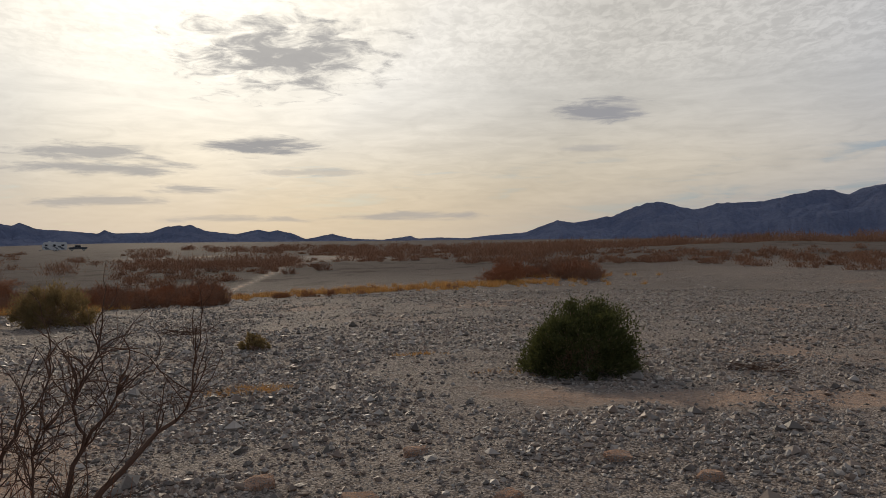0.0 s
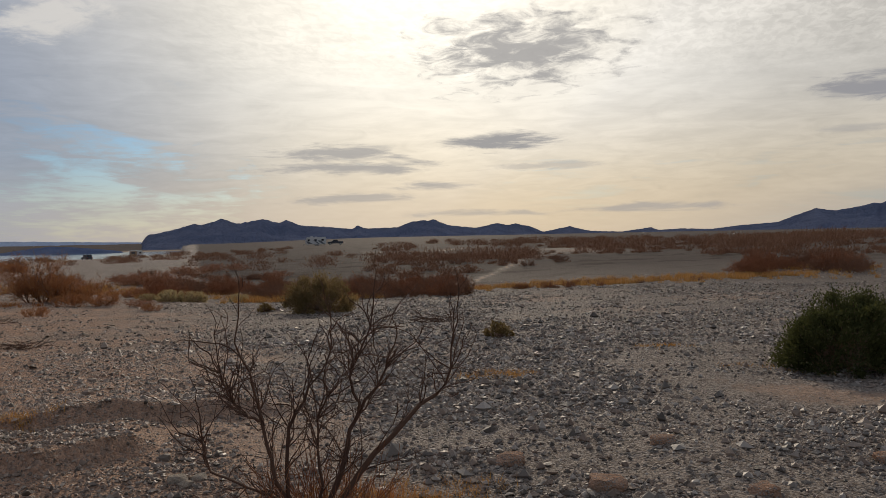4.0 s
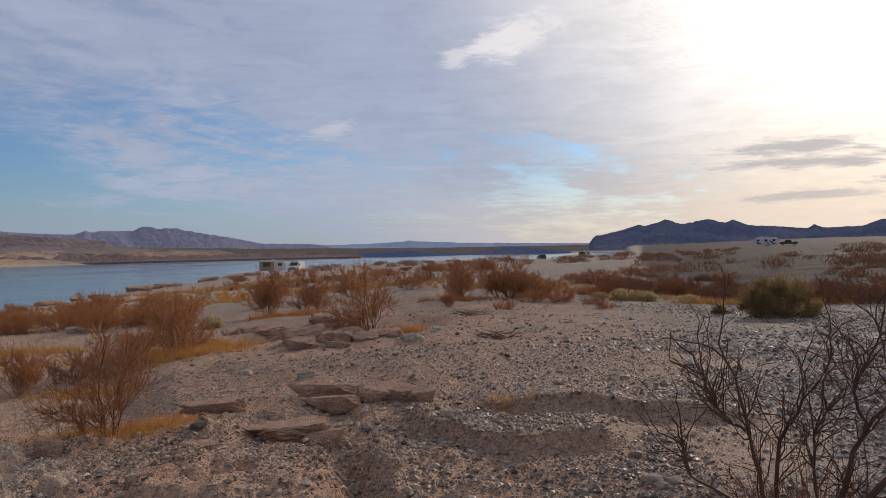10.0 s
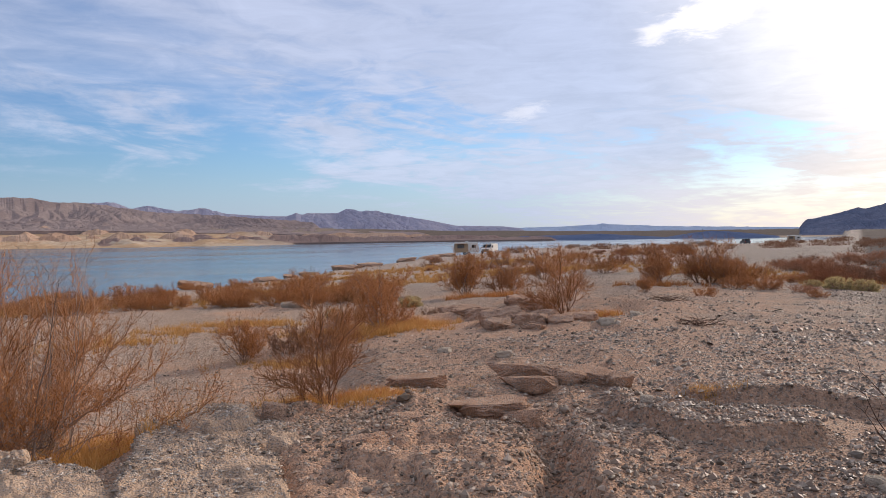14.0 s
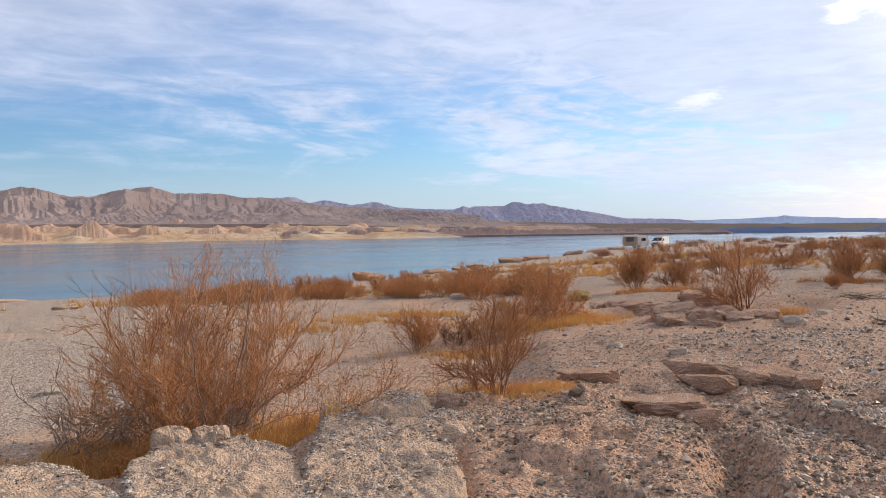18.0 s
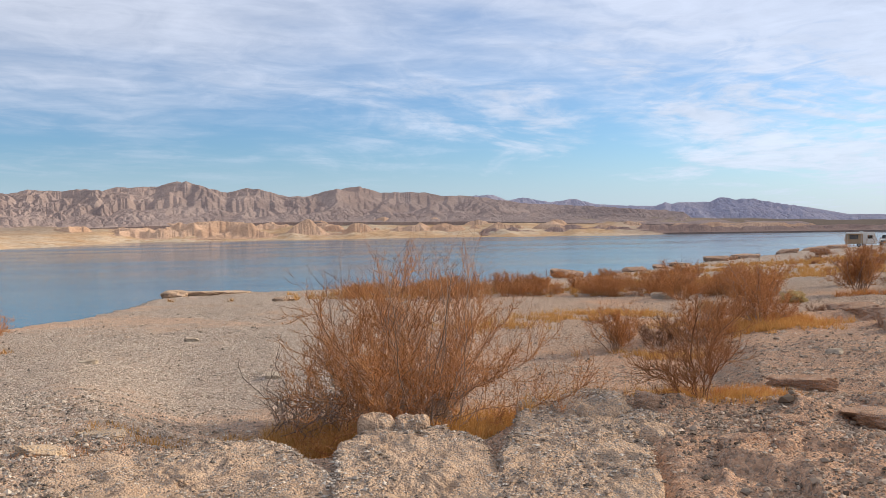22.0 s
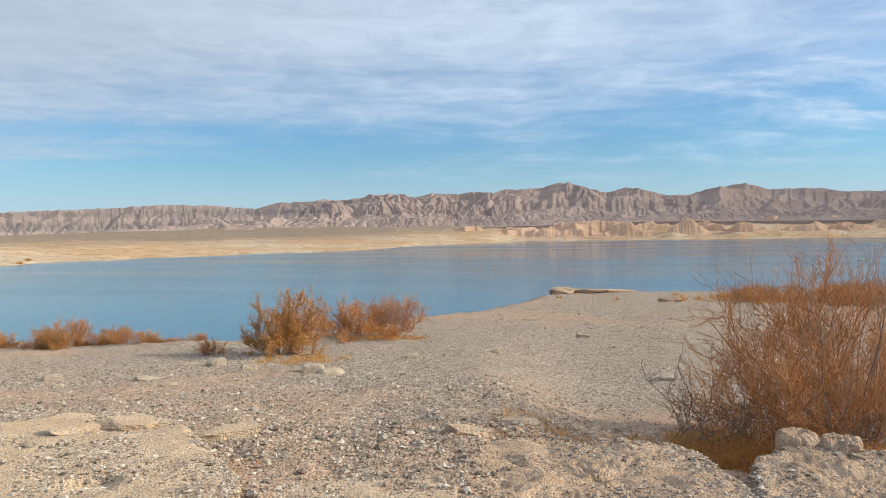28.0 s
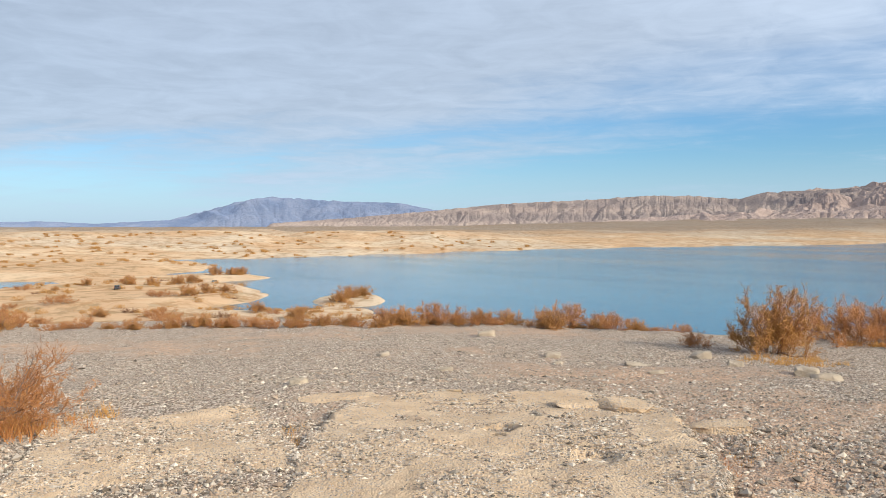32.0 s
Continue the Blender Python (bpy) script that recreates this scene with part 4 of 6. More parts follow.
ICO_V, ICO_F = ico()
OCT_V = np.array([[1, 0, 0], [0, 1, 0], [-1, 0, 0], [0, -1, 0], [0, 0, 1], [0, 0, -1]], float)
CAP_V = np.array([[math.cos(k * 1.0472), math.sin(k * 1.0472), -0.5] for k in range(6)] + [[0.1, 0.1, 0.55]])
CAP_F = np.array([[k, (k + 1) % 6, 6] for k in range(6)])
OCT_F = np.array([[0, 1, 4], [1, 2, 4], [2, 3, 4], [3, 0, 4], [1, 0, 5], [2, 1, 5], [3, 2, 5], [0, 3, 5]])


def scatter_stones(name, label, az0, az1, r0, r1, count, med, spread, seed, base=(ICO_V, ICO_F), bias=1.0, fade=False):
    """Loose stones on the gravel, joined into one mesh."""
    rng = np.random.default_rng(seed)
    n = int(count * 1.9)
    az = rng.uniform(az0, az1, n)
    r = (r0 ** bias + rng.uniform(0, 1, n) * (r1 ** bias - r0 ** bias)) ** (1 / bias)
    x, y = -r * np.sin(np.radians(az)), r * np.cos(np.radians(az))
    thin = fbm(x * 0.35 + 5, y * 0.35, 71, 3) * 0.6 + fbm(x * 1.1, y * 1.1, 73, 3) * 0.4
    sandy_lane = np.exp(-((y - (8.6 - 0.10 * (x - 2))) / 0.45) ** 2) * sstep(-0.5, 1.5, x)
    keep = rng.uniform(0, 1, n) < np.clip(sstep(0.66, 0.40, thin) * 1.15 + 0.12 - 0.9 * sandy_lane, 0.03, 1)
    rocky = sstep(42, 48, az) * sstep(66, 61, az) * sstep(9, 8, r)
    keep |= rng.uniform(0, 1, n) < 0.55 * rocky
    if fade:
        keep &= rng.uniform(0, 1, n) < sstep(38, 18, az + 30 * (thin - 0.5))
    keep &= rng.uniform(0, 1, n) > 0.5 * sstep(90, 98, az) * sstep(8.5, 10, r)
    edge = knots(EDGE, az % 360)
    keep &= r < edge * 0.97
    az, r, x, y = (q[keep][:count] for q in (az, r, x, y))
    n = len(x)
    z = land(az, r)[0]
    size = np.clip(med * np.exp(rng.normal(0, spread, n)), med * 0.4, med * 4.5)
    s = size[:, None] * rng.uniform(0.6, 1.25, (n, 3)) * (1, 1, 0.7)
    v, f = base
    pts = v[None] * (1 + rng.uniform(-0.30, 0.30, (n, len(v), 1))) * s[:, None]
    tilt = rng.normal(0, 0.25, n)
    c, sn = np.cos(tilt)[:, None], np.sin(tilt)[:, None]
    pts[..., 0], pts[..., 2] = c * pts[..., 0] - sn * pts[..., 2], sn * pts[..., 0] + c * pts[..., 2]
    a = rng.uniform(0, 6.283, n)
    c, sn = np.cos(a)[:, None], np.sin(a)[:, None]
    pts[..., 0], pts[..., 1] = c * pts[..., 0] - sn * pts[..., 1], sn * pts[..., 0] + c * pts[..., 1]
    pts += np.stack([x, y, z + size * 0.27], -1)[:, None]
    faces = (f[None] + (np.arange(n) * len(v))[:, None, None]).reshape(-1, 3)
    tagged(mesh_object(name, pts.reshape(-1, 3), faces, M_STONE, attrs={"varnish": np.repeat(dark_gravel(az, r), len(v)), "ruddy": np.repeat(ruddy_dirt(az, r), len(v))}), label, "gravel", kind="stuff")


scatter_stones("gravel", "grey and tan loose gravel stones", -33, 180, 3.0, 7.5, 110000, 0.0080, 0.55, 501, (OCT_V, OCT_F), bias=1.5)
scatter_stones("gravel", "grey and tan coarse gravel stones", -33, 70, 3.0, 8.0, 3500, 0.0160, 0.4, 505, bias=1.5)
scatter_stones("gravel", "grey and brown loose gravel stones", -33, 58, 6.5, 13.5, 70000, 0.0112, 0.55, 504, (CAP_V, CAP_F), 1.2)
scatter_stones("gravel", "fine pale gravel on the shore bench", 58, 180, 6.5, 13.5, 110000, 0.0086, 0.5, 509, (CAP_V, CAP_F), 1.2)
scatter_stones("gravel", "grey and brown loose gravel stones", -33, 58, 12.5, 38, 50000, 0.0175, 0.5, 502, (CAP_V, CAP_F), 1.0)
scatter_stones("gravel", "fine pale gravel on the shore bench", 58, 180, 12.5, 38, 50000, 0.0135, 0.45, 510, (CAP_V, CAP_F), 1.0)
scatter_stones("gravel", "dark worn cobbles packed on the old gravel plain", -33, 55, 3.2, 30, 50000, 0.0205, 0.45, 506, (OCT_V, OCT_F), 1.0, True)
scatter_stones("gravel", "grey and tan loose gravel stones", -33, 326, 0.4, 3.4, 14000, 0.0105, 0.5, 507, (CAP_V, CAP_F), 1.8)
scatter_stones("gravel", "grey and tan loose gravel stones", 178, 328, 3.0, 8.0, 16000, 0.0105, 0.5, 508, (CAP_V, CAP_F), 1.8)
scatter_stones("gravel", "larger rounded cobbles on the gravel", -33, 70, 3.2, 20, 900, 0.026, 0.35, 503, bias=1.3)


# ---- rocks ----
def rock(label, az, r, ht, hr, top, mat, seed, thick=0.35, turn=0.0, square=3.2, wobble=0.22, bump=0.03, group="rock slabs of the ledge", name="rock_slab", on=None, layers=0.0, pits=(), cover=1.0, soft=0.07):
    """A weathered slab: a rounded block with worn sides, broad (ht) across the view and deep (hr) along it."""
    nu, nv = 220, 44
    th = np.linspace(0, 2 * np.pi, nu, endpoint=False)
    rho = np.concatenate([np.linspace(0.02, 1 - soft, 26), np.linspace(1 - 0.9 * soft, 1.0, 11), np.linspace(1.0, 0.93, 7)])
    T, Q = np.meshgrid(th, rho, indexing="ij")
    k = np.meshgrid(th, np.arange(nv), indexing="ij")[1]
    shape = (np.abs(np.cos(T)) ** square + np.abs(np.sin(T)) ** square) ** (-1 / square)
    shape = shape * (1 + wobble * (fbm(np.cos(T) * 1.9 + seed, np.sin(T) * 1.9, seed, 5, 0.68) - 0.5) * 2.4)
    u, v = ht * Q * shape * np.cos(T), hr * Q * shape * np.sin(T)
    side = np.clip((k - 25) / 11.0, 0, 1)
    down = np.clip((k - 36) / 7.0, 0, 1)
    w = min(0.13, 0.55 * min(ht, hr))
    z = -w * (1 - np.sqrt(np.clip(1 - side ** 2, 0, 1))) - (thick - w) * down
    f = 1.0 / max(0.25, min(ht, hr))
    crack = np.clip((ridged(u * 1.1 + seed * 3.1, v * 1.1, seed + 6, 2, 0.4) - 0.90) / 0.08, 0, 1)
    z = z + (1 - down) * (bump * 2.0 * (ridged(u * f * 1.3 + seed, v * f * 1.3, seed + 1, 4) - 0.6) + bump * 1.0 * (fbm(u * 16 + seed, v * 16, seed + 2, 3, 0.7) - 0.5)
                          + bump * (fbm(u * 5, v * 5 + seed, seed + 5, 4, 0.65) - 0.5) * 2.0 - bump * 1.1 * crack)
    bed = fbm(u * 0.5 + seed, v * 1.1, seed + 12, 4, 0.5) * 9
    z = z + (1 - down) * layers * ((np.floor(bed) + sstep(0.35, 0.65, bed % 1)) / 9 - 0.5)
    for pu, pv, pr, deep in pits:
        z = z - (1 - down) * deep * sstep(pr, 0.45 * pr, np.hypot(u - pu, v - pv) + 0.12 * (fbm(u * 6, v * 6, seed + 14, 3) - 0.5))
    inset = 1 - 0.10 * down * (fbm(T * 1.3 + seed, down * 2, seed + 3, 3))
    u, v = u * inset, v * inset
    verts = np.concatenate([np.stack([u, v, z], -1).reshape(-1, 3), [[0, 0, z[:, 0].mean()]]])
    i = np.arange(nu)
    fan = np.stack([np.full(nu, len(verts) - 1), i * nv, ((i + 1) % nu) * nv], -1)
    q = grid_faces(nu, nv, True)
    faces = np.concatenate([q[:, [0, 1, 2]], q[:, [0, 2, 3]], fan])
    ob = mesh_object(name, verts, faces, mat, smooth=True)
    rng = np.random.default_rng(seed)
    n = int(9500 * cover * ht * hr) + 150
    row = np.clip((32 * np.sqrt(rng.uniform(0, 1, n)) + rng.choice((0, 3), n)).astype(int), 1, 37)
    pick = rng.integers(0, nu, n), row
    at = np.stack([u[pick], v[pick], z[pick]], -1) + rng.normal(0, 0.012, (n, 3)) * (1, 1, 0.15) + (0, 0, -0.001)
    keep = fbm(at[:, 0] * 2.6 + seed, at[:, 1] * 2.6, seed + 8, 3) + rng.normal(0, 0.06, n) > 0.49
    at = at[keep]
    m = len(at)
    size = np.clip(0.0072 * np.exp(rng.normal(0, 0.5, m)), 0.0035, 0.026)
    peb = OCT_V[None] * (1 + rng.uniform(-0.3, 0.3, (m, 6, 1))) * (size[:, None] * rng.uniform(0.6, 1.35, (m, 3)) * (1.1, 1.1, 0.5))[:, None] + at[:, None]
    mesh_object("pebble_cover", peb.reshape(-1, 3), (OCT_F[None] + (np.arange(m) * 6)[:, None, None]).reshape(-1, 3), M_STONE, ob)["kind"] = "stuff"
    x, y = -r * math.sin(radians(az)), r * math.cos(radians(az))
    ob.matrix_basis = pose(x, y, top if on is None else height(x, y) + on, 0, 0, az + turn)
    return tagged(ob, label, "rock", group=group)


def boulder(label, az, r, ht, hr, hz, mat, seed, turn=0.0, blocky=0.6, rough=0.12, on=0.35, group="single stones on the gravel", name="stone", fine=3, slab=False):
    """A worn stone: a blocky rounded lump, half sizes across, along and up; on: how much of it stands out of the ground."""
    seed = abs(seed)
    bm = bmesh.new()
    bmesh.ops.create_icosphere(bm, subdivisions=fine, radius=1)
    v = np.array([q.co[:] for q in bm.verts])
    f = np.array([[q.index for q in p.verts] for p in bm.faces])
    bm.free()
    rng = np.random.default_rng(seed)
    cut = np.concatenate([np.eye(3), -np.eye(3), rng.normal(0, 1, (9, 3))])
    if slab:
        turns = (np.arange(8) + rng.uniform(-0.38, 0.38, 8)) * 0.785
        cut = np.concatenate([[(0.05, 0.03, 1), (0, 0, -1)], np.stack([np.cos(turns), np.sin(turns), rng.uniform(-0.4, 0.1, 8)], 1), rng.normal(0, 1, (5, 3)) + (0, 0, 0.6)])
    cut = cut / np.linalg.norm(cut, axis=1, keepdims=True)
    off = np.concatenate([rng.uniform(0.85, 1.05, 6), rng.uniform(0.95 if slab else 0.86, 1.25, 9)])
    facing = np.clip(v @ cut.T, 0, None) / off
    sharp = 70 if slab else 6 + 22 * (1 - blocky)
    e = v * (((facing ** sharp).sum(1)) ** (-1 / sharp))[:, None]
    lump = fbm(e[:, 0] * 1.1 + seed * 1.7, e[:, 1] * 1.1 + e[:, 2] * 0.9, seed, 5, 0.6) - 0.5
    lump = lump + (fbm(e[:, 2] * 1.4 + seed, e[:, 0] * 1.2 - e[:, 1] * 1.3, seed + 1, 5, 0.6) - 0.5)
    chip = ridged(e[:, 0] * 2.4 + seed, e[:, 1] * 2.4 + e[:, 2] * 1.9, seed + 2, 5) - 0.62
    e = e * (1 + rough * 0.8 * lump + rough * 0.9 * chip + rough * 0.35 * (fbm(e[:, 0] * 7 + seed, e[:, 1] * 7 + e[:, 2] * 6, seed + 4, 3) - 0.5))[:, None] * (ht, hr, hz)
    ob = mesh_object(name, e, f, mat, smooth=False)
    x, y = polar(az, r)
    ob.matrix_basis = pose(x, y, height(x, y) + hz * (2 * on - 1), (seed * 13) % 17 - 8, (seed * 7) % 15 - 7, az + turn)
    return tagged(ob, label, "rock", group=group)


def polar(az, r):
    return -r * math.sin(radians(az)), r * math.cos(radians(az))


CON = "pale tan conglomerate slab studded with pebbles on the ledge"
for az, r, a, b, top, turn in ((106.4, 5.78, 0.93, 1.06, -0.01, 4), (91.0, 5.55, 0.60, 1.20, 0.02, 5), (80.2, 5.95, 0.50, 1.38, 0.04, -2), (118.6, 5.0, 0.42, 0.8, -0.05, 0)):
    rock(CON, az, r, a, b, top, M_SLAB, int(az * 3), 0.55, turn, square=4.6, wobble=0.15, bump=0.04, cover=1.8, soft=0.10)
for az, r, a, b, top, turn in ((93.4, 6.83, 0.145, 0.17, 0.09, 4), (90.9, 6.80, 0.145, 0.16, 0.08, -3), (82.0, 7.5, 0.19, 0.14, 0.06, 8), (78.3, 7.3, 0.32, 0.42, 0.13, -6), (75.2, 6.9, 0.26, 0.4, 0.04, 10)):
    rock("rounded conglomerate block at the edge of the ledge", az, r, a, b, top, M_SLAB, int(az * 7), 0.5, turn, square=3.2, wobble=0.2, bump=0.025, cover=1.6, soft=0.42)
for az, r, a, b, h, turn in ((64.3, 9.15, 0.27, 0.14, 0.09, 6), (56.4, 8.95, 0.36, 0.17, 0.10, -4), (56.5, 8.35, 0.24, 0.16, 0.09, 20), (52.6, 8.75, 0.30, 0.15, 0.095, -6), (50.7, 8.55, 0.13, 0.10, 0.08, -14),
                             (54.2, 8.55, 0.14, 0.1, 0.07, 14), (59.8, 7.72, 0.33, 0.18, 0.075, -5), (57.6, 7.55, 0.16, 0.14, 0.10, 15), (65.6, 7.0, 0.17, 0.10, 0.07, 8), (69.0, 6.3, 0.16, 0.12, 0.08, 30), (74.6, 7.35, 0.12, 0.09, 0.08, 0), (55.9, 5.2, 0.09, 0.06, 0.05, 20)):
    boulder("reddish brown sandstone slab resting on gravel", az, r, a, b, h, M_BROWN, int(az * 11 + r), turn, 0.1, 0.22, 0.78, "brown sandstone blocks", "sandstone_block", 5, True)
for az, r, a, b, on, seed, pits in ((143.4, 6.55, 1.50, 1.62, 0.055, 41, ((0.02, 0.30, 0.17, 0.16), (0.62, -0.55, 0.22, 0.05))), (164.9, 6.7, 0.98, 1.45, 0.02, 47, ()), (121.5, 5.2, 0.55, 0.7, 0.02, 52, ())):
    rock("flat tan rock shelf strewn with grey pebbles", az, r, a, b, 0, M_LEDGE, seed, 0.45, square=5.0, wobble=0.13, bump=0.010, group="tan rock shelves", name="rock_shelf", on=on, layers=0.15, pits=pits, cover=3.0)
for az, r, a, b, h, turn in ((129.4, 7.25, 0.26, 0.13, 0.06, 5), (134.9, 7.75, 0.20, 0.14, 0.07, 0), (137.8, 7.75, 0.17, 0.1, 0.05, 0), (147.5, 8.45, 0.30, 0.10, 0.04, -6), (153.4, 8.3, 0.34, 0.1, 0.03, 4),
                             (113.9, 6.95, 0.15, 0.09, 0.05, -5), (110.5, 7.3, 0.16, 0.08, 0.04, 0)):
    boulder("flat orange tan sandstone slab half buried in gravel", az, r, a, b, h, M_LEDGE, int(az * 13 + r), turn, 0.05, 0.16, 0.6, "tan sandstone slabs", "sandstone_slab", 5, True)
boulder("pointed tan stone beside the large shrub", 104.6, 7.1, 0.13, 0.07, 0.10, M_PALE2, 77, 35, 0.1, 0.3, 0.6)
for az, r, a, b, h, turn in ((122.8, 12.0, 0.16, 0.12, 0.12, 0), (121.7, 11.8, 0.20, 0.13, 0.09, 20), (138.6, 13.0, 0.13, 0.1, 0.08, 0), (138.3, 12.4, 0.09, 0.07, 0.06, 0), (128.9, 13.3, 0.15, 0.1, 0.1, 0), (133.0, 12.3, 0.2, 0.1, 0.05, 0),
                             (126.9, 12.6, 0.1, 0.08, 0.07, 0), (142.8, 16.0, 0.19, 0.12, 0.1, 0), (156, 9.2, 0.10, 0.08, 0.06, 0), (110.5, 14.0, 0.14, 0.1, 0.06, 0), (116.0, 13.4, 0.1, 0.1, 0.06, 0), (132, 11.5, 0.11, 0.08, 0.05, 0), (146, 11.0, 0.09, 0.07, 0.05, 0), (150, 13.0, 0.1, 0.08, 0.06, 0),
                             (36.2, 5.5, 0.07, 0.05, 0.05, 0), (35.6, 5.42, 0.05, 0.04, 0.04, 40), (34.8, 5.5, 0.05, 0.04, 0.04, 10), (71.7, 27.5, 0.3, 0.2, 0.2, 0), (66.5, 24.5, 0.3, 0.2, 0.18, 0), (64.0, 27.0, 0.4, 0.2, 0.18, 0), (49.3, 7.5, 0.06, 0.05, 0.05, 0),
                             (-4.5, 5.2, 0.10, 0.08, 0.06, 0), (-12, 6.4, 0.11, 0.08, 0.06, 15), (6, 5.0, 0.12, 0.09, 0.07, 0), (13, 5.6, 0.11, 0.09, 0.07, 5), (10.2, 4.6, 0.09, 0.08, 0.07, 0), (-18, 6.0, 0.1, 0.08, 0.06, 0), (2, 6.2, 0.1, 0.07, 0.06, 0), (-8, 5.0, 0.08, 0.07, 0.06, 0),
                             (99, 13, 0.12, 0.1, 0.07, 0), (104, 17, 0.14, 0.1, 0.07, 0), (93, 12, 0.1, 0.08, 0.06, 0), (58, 11.5, 0.12, 0.1, 0.08, 0), (62, 12.5, 0.12, 0.1, 0.08, 0), (50.5, 14.0, 0.16, 0.12, 0.1, 0), (48.5, 15.0, 0.14, 0.12, 0.1, 0)):
    boulder("small pale rounded stone lying on the gravel" if az > 20 else "small brown stone lying on dark gravel", az, r, a, b, h, M_PALE if az > 20 else M_BROWN, int(az * 17 + r * 3), turn, 0.12, 0.22, 0.5)
for az, r, a, b, h in ((104.6, 34.6, 0.42, 0.4, 0.22), (103.3, 35.2, 0.9, 0.45, 0.12), (101.0, 35.8, 0.8, 0.45, 0.10), (97.7, 29.1, 0.24, 0.16, 0.14), (97.2, 29.3, 0.18, 0.13, 0.1),
                       (75.8, 56.5, 0.6, 0.5, 0.2), (73.0, 63, 0.8, 0.6, 0.25), (71.4, 69, 0.5, 0.4, 0.2), (70.0, 73.5, 0.9, 0.6, 0.25), (67.6, 86, 1.1, 0.7, 0.4), (66.8, 90, 0.7, 0.6, 0.3), (65.6, 97, 1.2, 0.8, 0.35), (63.2, 120, 1.3, 0.8, 0.4),
                       (61.6, 140, 1.6, 1.0, 0.5), (60.3, 155, 1.7, 1.0, 0.5), (77.6, 50, 0.9, 0.7, 0.3), (53.5, 15.2, 0.22, 0.2, 0.09), (55.5, 14.6, 0.2, 0.16, 0.08), (57.5, 16.5, 0.26, 0.2, 0.09), (60.0, 18.5, 0.28, 0.2, 0.1), (56.2, 19.5, 0.3, 0.2, 0.1), (54.6, 16.0, 0.16, 0.14, 0.07), (58.6, 15.6, 0.15, 0.12, 0.07)):
    boulder("weathered brown rock outcrop in the bank", az, r, a, b, h, M_BROWN if az < 90 else M_SLAB, int(az * 19), (az * 37) % 40 - 20, 0.2, 0.3, 0.6, "outcrops along the bank", "rock_outcrop", 4, True)




for az, r, a, b, h, turn in ((57.4, 16.8, 0.42, 0.3, 0.26, 10), (55.6, 15.4, 0.34, 0.3, 0.20, -20), (58.6, 18.2, 0.5, 0.34, 0.26, 5), (56.6, 17.8, 0.36, 0.3, 0.22, 40), (54.8, 16.6, 0.4, 0.26, 0.22, -8), (60.4, 19.6, 0.45, 0.3, 0.24, 15),
                             (55.9, 19.2, 0.4, 0.3, 0.22, 0), (54.2, 18.9, 0.35, 0.28, 0.2, 25), (52.2, 15.6, 0.32, 0.24, 0.16, -12), (57.9, 15.0, 0.26, 0.22, 0.15, 30)):
    boulder("weathered brown hummock of crusted rock among shrubs", az, r, a, b, h, M_BROWN, int(az * 23), turn, 0.45, 0.34, 0.55, "rocky hummocks among the shrubs", "rock_hummock", 4)


# ---- plants ----
def tubes(lines, sides=3):
    """Tapered tubes along polylines: list of (points, radii)."""
    vs, fs, base = [], [], 0
    groups = {}
    for p, q in lines:
        groups.setdefault(len(p), []).append((p, q))
    for k, some in groups.items():
        P, Q = np.array([a for a, _ in some], float), np.array([b for _, b in some], float)
        t = np.gradient(P, axis=1)
        t /= np.linalg.norm(t, axis=-1, keepdims=True) + 1e-9
        ref = np.where(np.abs(t[..., 2:3]) > 0.8, (1.0, 0, 0), (0, 0, 1.0))
        u = np.cross(t, ref)
        u /= np.linalg.norm(u, axis=-1, keepdims=True) + 1e-9
        w = np.cross(t, u)
        a = np.arange(sides) * 2 * np.pi / sides
        ring = P[:, :, None] + Q[:, :, None, None] * (np.cos(a)[:, None] * u[:, :, None] + np.sin(a)[:, None] * w[:, :, None])
        n = len(some)
        vs.append(ring.reshape(-1, 3))
        i, j, s = np.meshgrid(np.arange(n), np.arange(k - 1), np.arange(sides), indexing="ij")
        o = base + i * k * sides
        s2 = (s + 1) % sides
        fs.append(np.stack([o + j * sides + s, o + j * sides + s2, o + (j + 1) * sides + s2, o + (j + 1) * sides + s], -1).reshape(-1, 4))
        base += n * k * sides
    return np.concatenate(vs), np.concatenate(fs)


def shoot(rng, p, d, length, rad, steps, wob, lift):
    pts, step = [np.array(p, float)], length / steps
    d = np.array(d, float)
    for _ in range(steps):
        d = d + rng.normal(0, wob, 3) + (0, 0, lift)
        d /= np.linalg.norm(d)
        pts.append(pts[-1] + d * step)
    return np.array(pts), np.linspace(rad, rad * 0.45, steps + 1)


def unit(rng, tilt, az):
    return np.array([math.sin(tilt) * math.cos(az), math.sin(tilt) * math.sin(az), math.cos(tilt)])


def leaves(rng, at, along, length, width):
    """Small pointed leaves: one triangle each, at given points."""
    n = len(at)
    d = along + rng.normal(0, 0.55, (n, 3))
    d /= np.linalg.norm(d, axis=1, keepdims=True) + 1e-9
    s = np.cross(d, rng.normal(0, 1, (n, 3)))
    s /= np.linalg.norm(s, axis=1, keepdims=True) + 1e-9
    ln = length * rng.uniform(0.6, 1.3, (n, 1))
    v = np.stack([at - s * width, at + s * width, at + d * ln], 1).reshape(-1, 3)
    return v, np.arange(3 * n).reshape(-1, 3)


def put(thing, x, y, turn=0.0, scale=1.0, tall=1.0, sink=0.03, z=None):
    m = pose(x, y, (height(x, y) if z is None else z) - sink, 0, 0, turn) @ Matrix.Diagonal((scale, scale, scale * tall, 1))
    return m


